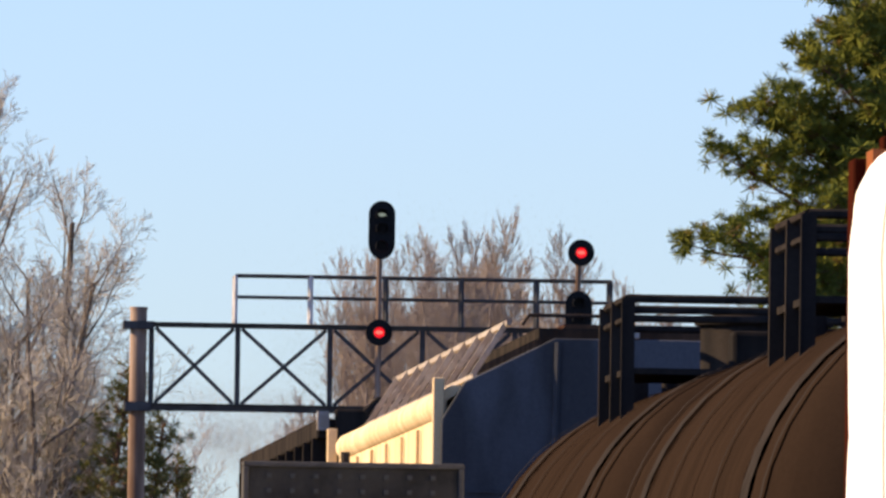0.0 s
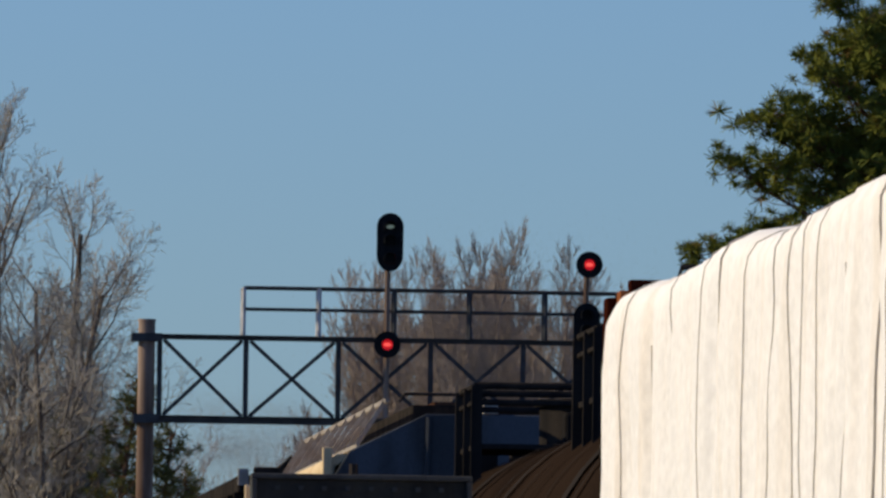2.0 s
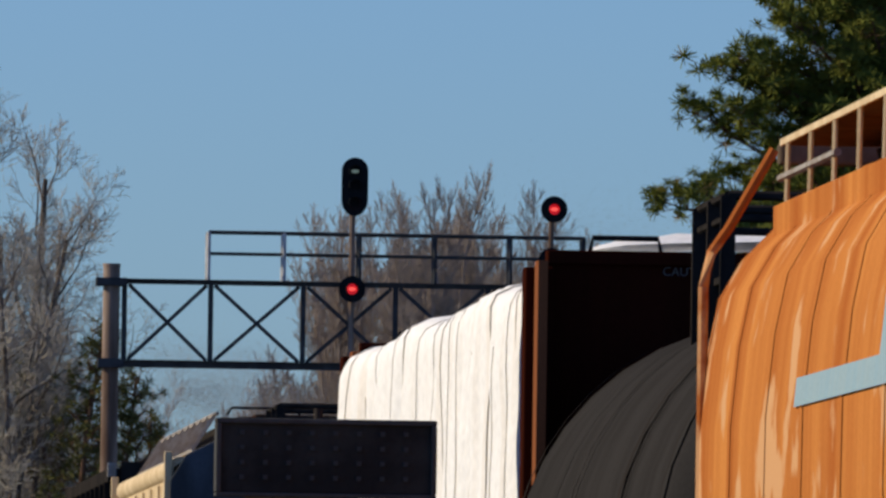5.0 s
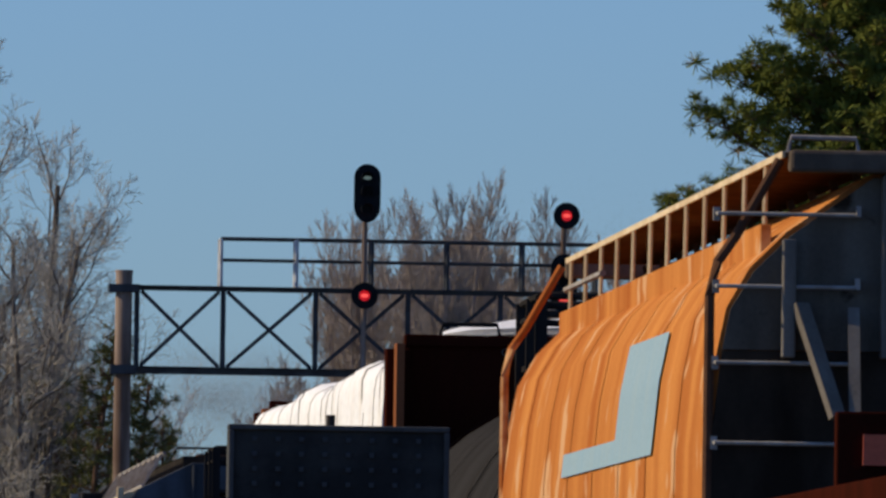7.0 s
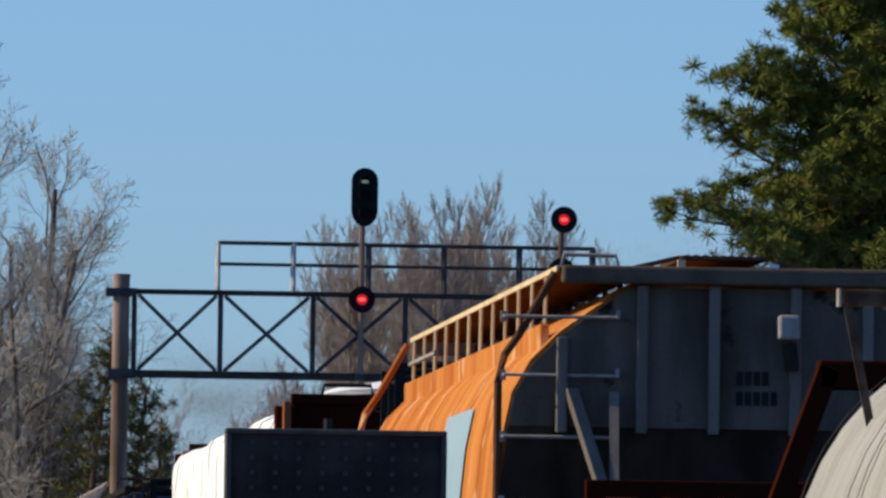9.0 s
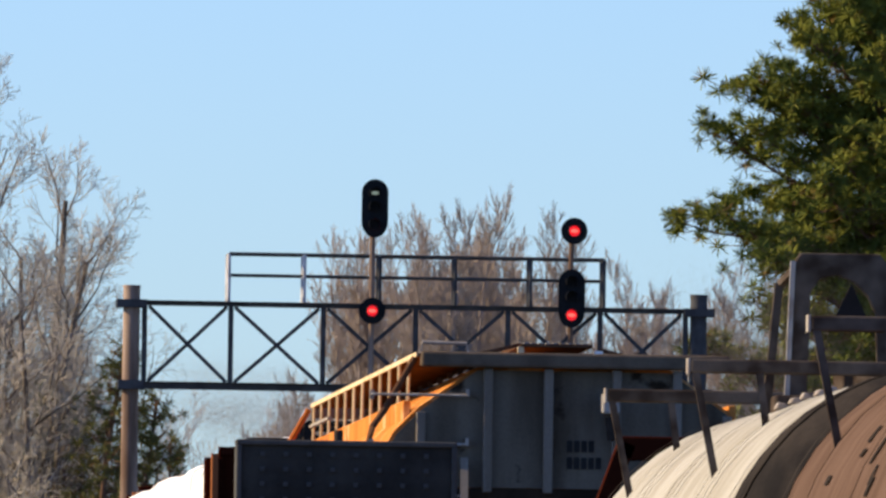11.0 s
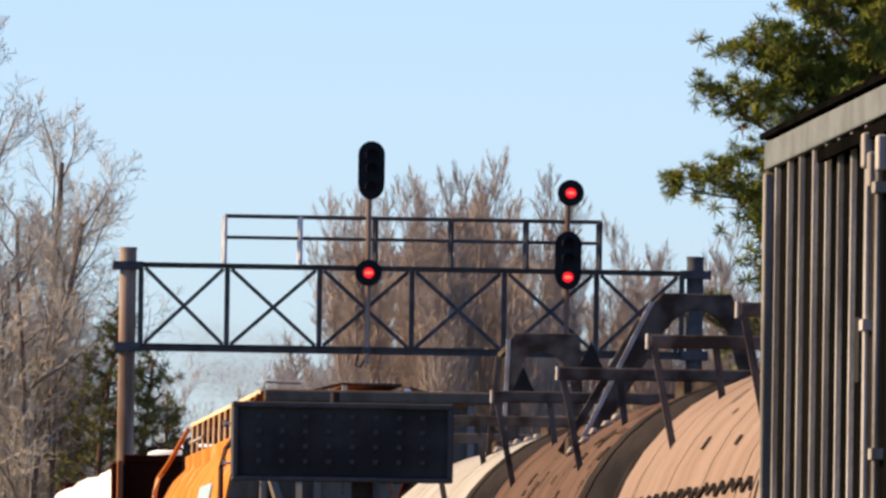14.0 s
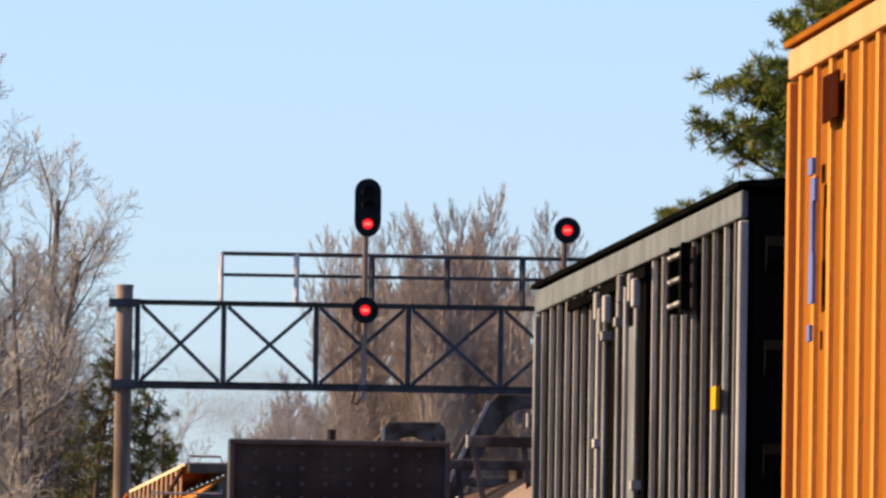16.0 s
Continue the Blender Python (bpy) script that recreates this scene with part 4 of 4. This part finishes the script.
TRAIN.append((tank_car("tankcream", "dirty cream tank car with a weathered arch frame on top", 13.3, arch="upright", planks=(5.0, -1.5), shade_end=0.75, ahead=1.2, seams=((-2.2, 0.05), (0.6, 0.05), (3.2, 0.05)), **SMALL), -14.3))
TRAIN.append((tank_car("tankrust", "dusty reddish-brown tank car with a weathered arch frame on top", 13.3, arch="raked", planks=(4.0, -2.6), shade_end=0.75, scars=46, **SMALL), -27.6))
TRAIN.append((tank_car("tanktan", "dusty tan tank car with walkway planks and zigzag strip", 13.3, arch="none", strip="x", planks=(3.0, -3.4), scars=9, **SMALL), -40.9))
TRAIN.append((dark_boxcar(), -58.0))
TRAIN.append((yellow_boxcar(), -76.1))


# ---- the box on a post beside the track ----
def build_case():
    y = 60.0
    x0, x1, z0, z1 = 2.70, 3.71, 2.745, 3.105
    box = root("equipment_case", "charcoal sheet-metal case with rows of small rivets on a post", "equipment case", at=(0, 0, 0))
    part("post", G().tube([(3.3, y + 0.08, -0.1), (3.3, y + 0.08, z0)], 0.05, 10), M["steel"], box, "grey steel post", smooth=True)
    case = part("case", G().box(x0 + 0.015, x1 - 0.015, y, y + 0.16, z0 + 0.015, z1 - 0.015), M["casebox"], box, bevel=0.012)
    for a in ((x0, x1, z1 - 0.025, z1), (x0, x1, z0, z0 + 0.02), (x0, x0 + 0.025, z0 + 0.02, z1 - 0.025), (x1 - 0.025, x1, z0 + 0.02, z1 - 0.025)):
        part("rim", G().box(a[0], a[1], y - 0.02, y + 0.16, a[2], a[3]), M["caseedge"], case, "worn pale rim", bevel=0.006)
    for i in range(8):
        for j in range(4):
            part("rivet", G().box(-0.011, 0.011, -0.012, 0.0, -0.011, 0.011), M["rivet"], case, at=(x0 + 0.12 + i * 0.107, y, z0 + 0.09 + j * 0.068))
    part("top_knob", G().tube([(3.17, y + 0.08, z1), (3.17, y + 0.08, z1 + 0.05)], 0.022, 8), M["steel"], box)


build_case()


# ---- trees ----
def bare_tree(name, label, height, seed, mat, lean=0.9, lift=0.10, limbs=16, kids=(8, 7, 5), first=0.15, reach=0.34, fine=0.006, thick=1.0, stray=0.16):
    """A leafless tree: limbs leave the trunk at an angle (lean) and curve upwards (lift), then fork three times into fine twigs."""
    rnd = random.Random(seed)
    wood, crown = G(), G()

    def aside(d, angle):
        """A direction turned away from d by an angle, to a random side."""
        n = d.cross(Vector((rnd.gauss(0, 1), rnd.gauss(0, 1), rnd.gauss(0, 1)))).normalized()
        return (d * math.cos(angle) + n * math.sin(angle)).normalized()

    def bough(p, d, length, r, depth):
        n = (7, 6, 4, 3, 2)[depth]
        pts = [p]
        for _ in range(n):
            e = stray * (0.35 if depth == 0 else 1.0)
            d = (d + Vector((rnd.gauss(0, e), rnd.gauss(0, e), rnd.gauss(lift, e * 0.7)))).normalized()
            pts.append(pts[-1] + d * length / n)
        tip = max(fine * 0.6, r * (0.30 if depth < 2 else 0.5))
        (wood if depth < 2 else crown).tube(pts, r, (8, 5, 3, 3, 3)[depth], r2=tip)
        if depth == 4:
            return
        count = kids[depth - 1] if depth else limbs
        for i in range(count):
            f = (first if depth == 0 else 0.18) + (1 - (first if depth == 0 else 0.18)) * (i + rnd.random()) / count
            f = min(f, 0.995)
            k = int(f * n)
            q = pts[k].lerp(pts[k + 1], f * n - k)
            dd = (pts[k + 1] - pts[k]).normalized()
            size = height * reach * (1.12 - 0.62 * f) * rnd.uniform(0.75, 1.15) if depth == 0 else length * rnd.uniform(0.32, 0.62) * (1.15 - 0.4 * f)
            bough(q, aside(dd, lean * rnd.uniform(0.65, 1.2)), size, max(fine, (r + (tip - r) * f) * rnd.uniform(0.42, 0.62)), depth + 1)

    bough(Vector((0, 0, 0)), Vector((0, 0, 1)), height * 0.86, 0.0105 * height * thick, 0)
    tree = root(name, label, "tree")
    part("trunk", wood, M["bark"] if mat == "twig" else M[mat], tree, smooth=True)
    part("crown", crown, M[mat], tree, "bare twigs")
    return tree


def pine_tree(name, label, height, seed, mat, crown_from, radius, limbs=60, tufts=7, clump=0.26, needles=46, boughs=()):
    """A pine: limbs with side twigs that end in round clumps of needles; boughs: (height, heading, reach) of longer single limbs."""
    rnd = random.Random(seed)
    wood, leaf = G(), G()
    pts = [Vector((0.25 * math.sin(i * 0.8), 0.2 * math.cos(i), height * i / 9)) for i in range(10)]
    wood.tube(pts, 0.014 * height, 9, r2=0.03)

    def tuft(c, size):
        """Needles that stand out on all sides from one bud, fewer below."""
        for _ in range(needles):
            d = Vector((rnd.gauss(0, 1), rnd.gauss(0, 1), rnd.gauss(0.35, 0.9))).normalized()
            w = d.cross(Vector((rnd.gauss(0, 1), rnd.gauss(0, 1), rnd.gauss(0, 1)))).normalized() * size * 0.054
            a, e = c + d * size * 0.12, c + d * size * rnd.uniform(0.75, 1.08)
            k = len(leaf.v)
            leaf.v.extend((tuple(a - w), tuple(a + w), tuple(e + w * 0.55), tuple(e - w * 0.55)))
            leaf.f.append((k, k + 1, k + 2, k + 3))

    def limb(z, heading, reach, rise):
        out = Vector((math.cos(heading), math.sin(heading), rise)).normalized()
        k = min(8, int(z / height * 9))
        bend, d = [pts[k].lerp(pts[k + 1], z / height * 9 - k)], out.copy()
        for _ in range(6):
            d = (d + Vector((rnd.gauss(0, 0.10), rnd.gauss(0, 0.10), rnd.gauss(0.05, 0.08)))).normalized()
            bend.append(bend[-1] + d * reach / 6)
        wood.tube(bend, 0.03 + 0.011 * reach, 5, r2=0.014)
        for _ in range(int(tufts * (0.8 + reach))):
            f = min(0.999, rnd.uniform(0.22, 1.04))
            k = int(f * 6)
            q = bend[k].lerp(bend[k + 1], f * 6 - k)
            span = 0.35 + 0.20 * reach * (1.15 - f)
            tip = q + Vector((rnd.gauss(0, 0.6), rnd.gauss(0, 0.6), rnd.gauss(0.28, 0.35))) * span
            wood.tube([q, q.lerp(tip, 0.5) + Vector((0, 0, -0.04)), tip], 0.015, 3, r2=0.008)
            tuft(tip, clump * rnd.uniform(0.75, 1.2))
            if rnd.random() < 0.6:
                tuft(q.lerp(tip, 0.55) + Vector((rnd.gauss(0, 0.12), rnd.gauss(0, 0.12), 0.1)), clump * rnd.uniform(0.6, 0.95))

    for i in range(limbs):
        f = (i + rnd.random()) / limbs
        reach = radius * (1.0 - 0.82 * f ** 2) * rnd.uniform(0.55, 1.1)
        limb(height * (crown_from + (0.985 - crown_from) * f), i * 2.399 + rnd.uniform(-0.5, 0.5), reach, 0.12 + 0.35 * f)
    for z, heading, reach in boughs:
        limb(z, radians(heading), reach, 0.22)
    tree = root(name, label, "tree")
    part("trunk", wood, M["pinebark"], tree, smooth=True)
    part("crown", leaf, M[mat], tree, "round clumps of long green needles")
    return tree


# tall pines beside the track
pine = pine_tree("pine_tree", "tall green pine with round clumps of needles", 24.0, 11, "needle", 0.22, 4.9, 140, 12, 0.28, 38,
                 boughs=((13.3, 183, 5.3), (14.6, 178, 4.9), (15.4, 184, 4.3), (12.3, 187, 5.2), (16.2, 172, 3.4), (9.4, 181, 5.6)))
pine.location = (29.85, 312, 0.15)
copy_thing(pine, pose(33.0, 317, -1.0, 0, 0, 140))
copy_thing(pine, pose(31.0, 320, -5.0, 0, 0, 250))
copy_thing(pine, pose(32.0, 326, -8.5, 0, 0, 20))
# bare trees on the left
bare_a = bare_tree("bare_tree", "leafless grey tree with curved limbs and dense fine twigs", 18.6, 5, "twig", 0.72, 0.11, 20, (8, 7, 4), 0.22, 0.20)
bare_a.location = (7.2, 303, 0)
bare_b = bare_tree("bare_tree", "leafless grey tree with curved limbs and dense fine twigs", 15.4, 8, "twig", 0.78, 0.10, 20, (8, 7, 4), 0.2, 0.21)
bare_b.location = (8.0, 306, 0)
for x, y, z, r, tall in ((8.1, 309, -1.4, 140, 1), (8.5, 305, -1.6, 200, 0), (8.0, 299, -0.4, 285, 0), (8.4, 311, -1.4, 320, 0), (9.2, 309, -3.6, 60, 0), (7.2, 306, 0.4, 95, 1),
                         (7.7, 313, -0.4, 30, 1), (8.7, 300, -3.6, 170, 0), (8.4, 304, -4.0, 250, 0), (9.3, 313, -5.2, 110, 0), (8.0, 305, -3.0, 15, 1), (8.6, 301, -6.0, 75, 1),
                         (9.3, 308, -6.2, 330, 0), (8.1, 307, -6.6, 190, 1)):
    copy_thing(bare_a if tall else bare_b, pose(x, y, z, 0, 0, r))
bare_c = bare_tree("bare_tree", "small leafless tree with wide open boughs", 12.5, 14, "twig", 0.95, 0.09, 11, (7, 6, 4), 0.3, 0.34)
bare_c.location = (9.3, 300, 0)
copy_thing(bare_c, pose(10.8, 302, -1.2, 0, 0, 130))
copy_thing(bare_c, pose(8.9, 298, 0.6, 0, 0, 260))
# small evergreens behind the post
cedar = pine_tree("evergreen_tree", "small olive green evergreen behind the bridge post", 10.6, 21, "needledark", 0.12, 1.5, 60, 5, 0.17, 30)
cedar.location = (10.6, 297, 0)
for x, y, z, r in ((11.5, 299, -1.0, 100), (9.5, 301, -0.9, 220), (12.0, 300, -2.0, 310), (9.0, 315, -2.6, 40), (8.3, 316, -2.0, 170), (10.0, 316, -2.4, 280), (8.8, 310, -4.0, 130), (7.9, 313, -3.4, 350)):
    copy_thing(cedar, pose(x, y, z, 0, 0, r))
# bare woods behind the bridge
wood_a = bare_tree("bare_tree", "leafless brown tree in the woods behind the bridge", 22.0, 31, "twigfar", 0.46, 0.13, 30, (8, 7, 3), 0.35, 0.145, 0.0075, 0.55, 0.12)
wood_a.location = (25.7, 420, -1.7)
wood_b = bare_tree("bare_tree", "leafless brown tree in the woods behind the bridge", 20.6, 37, "twigfar", 0.50, 0.13, 30, (8, 7, 3), 0.35, 0.15, 0.0075, 0.55, 0.12)
wood_b.location = (27.0, 424, -0.9)
rnd = random.Random(5)
for i in range(60):
    x = 23.1 + 5.6 * (i + rnd.random()) / 60
    crest = -1.3 - 0.6 * max(0.0, 24.6 - x) - 1.6 * max(0.0, x - 27.6)
    copy_thing(wood_a if i % 2 else wood_b, pose(x, 410 + rnd.uniform(0, 24), crest - rnd.choice((0.0, 0.4, 1.1, 1.9, 3.0, 4.4)), 0, 0, rnd.uniform(0, 360)))
for i in range(30):
    x = 29.0 + 8.0 * (i + rnd.random()) / 30
    copy_thing(wood_a if i % 2 else wood_b, pose(x, 424 + rnd.uniform(0, 24), -2.6 - rnd.choice((0.0, 0.5, 1.2, 2.2)), 0, 0, rnd.uniform(0, 360)))
for i in range(12):
    copy_thing(wood_b, pose(20.6 + 2.4 * (i + rnd.random()) / 12, 430 + rnd.uniform(0, 20), -7.2 + 0.25 * i - rnd.uniform(0, 1.2), 0, 0, rnd.uniform(0, 360)))
# far line of bare woods closing the view; haze is in its twig colour
far_tree = bare_tree("bare_tree", "leafless tree in the distant woods, paled for haze", 18.0, 43, "twigpale", 0.6, 0.12, 22, (7, 6, 3), 0.2, 0.22, 0.009, 0.8, 0.14)
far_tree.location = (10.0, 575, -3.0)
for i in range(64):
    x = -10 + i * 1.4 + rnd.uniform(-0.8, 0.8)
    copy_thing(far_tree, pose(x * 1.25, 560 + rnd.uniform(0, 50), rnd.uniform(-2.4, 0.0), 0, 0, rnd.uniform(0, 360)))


# ---- exhaust smoke: loose clouds of soot flecks ----
def smoke_puff(label, mat, count, size, seed, fleck=0.012):
    rnd = random.Random(seed)
    g = G()
    heart = [(rnd.gauss(0, 0.5), rnd.gauss(0, 0.5), rnd.gauss(0, 0.5), rnd.uniform(0.3, 0.6)) for _ in range(9)]
    for _ in range(count):
        hx, hy, hz, w = rnd.choice(heart)
        c = [(h + rnd.gauss(0, w)) * e for h, e in zip((hx, hy, hz), size)]
        k = len(g.v)
        for _ in range(3):
            g.v.append(tuple(q + rnd.uniform(-fleck, fleck) for q in c))
        g.f.append((k, k + 1, k + 2))
    return solid("exhaust_smoke", g, M[mat], label, "smoke", "stuff")


SMOKE = []   # (puff, place at the start, drift in metres a second)
for i, (x, y, z) in enumerate(((15.4, 280, 10.2), (17.2, 282, 11.2))):
    SMOKE.append((smoke_puff("thin brown exhaust smoke drifting over the track", "soot", 80000, (2.0, 1.0, 1.5), 60 + i, 0.009), (x, y, z), (0.7, 0.3, -0.06)))
for i, (x, y, z) in enumerate(((14.9, 345, 10.4), (16.9, 350, 10.1))):
    SMOKE.append((smoke_puff("pale grey smoke hanging low behind the bridge", "palesmoke", 70000, (1.7, 1.0, 0.75), 80 + i, 0.009), (x, y, z), (0.03, 0.1, 0.01)))


# ---- motion ----
def motions():
    for ob, s0 in TRAIN:
        rows = []
        for i in range(9):
            t = 2.0 * i
            x, y, h = track(s0 + SPEED * t)
            rows.append((t, pose(x, y, RAIL_Z, 0, 0, math.degrees(h))))
        walk(ob, rows)
    for puff, (x, y, z), (u, v, w) in SMOKE:
        walk(puff, [(t, pose(x + u * t, y + v * t, z + w * t)) for t in (0, 4, 8, 12, 16)])
    low, high = SHUTTERS["red"], SHUTTERS["pale"]
    walk(low, [(0, pose(0, -0.062, -0.35)), (14.0, pose(0, -0.062, -0.35)), (14.3, pose(0, -0.062, -0.12)), (16, pose(0, -0.062, -0.12))])
    walk(high, [(0, pose(0, -0.062, 0.06)), (13.8, pose(0, -0.062, 0.06)), (14.0, pose(0, -0.062, 0.27)), (16, pose(0, -0.062, 0.27))])


motions()
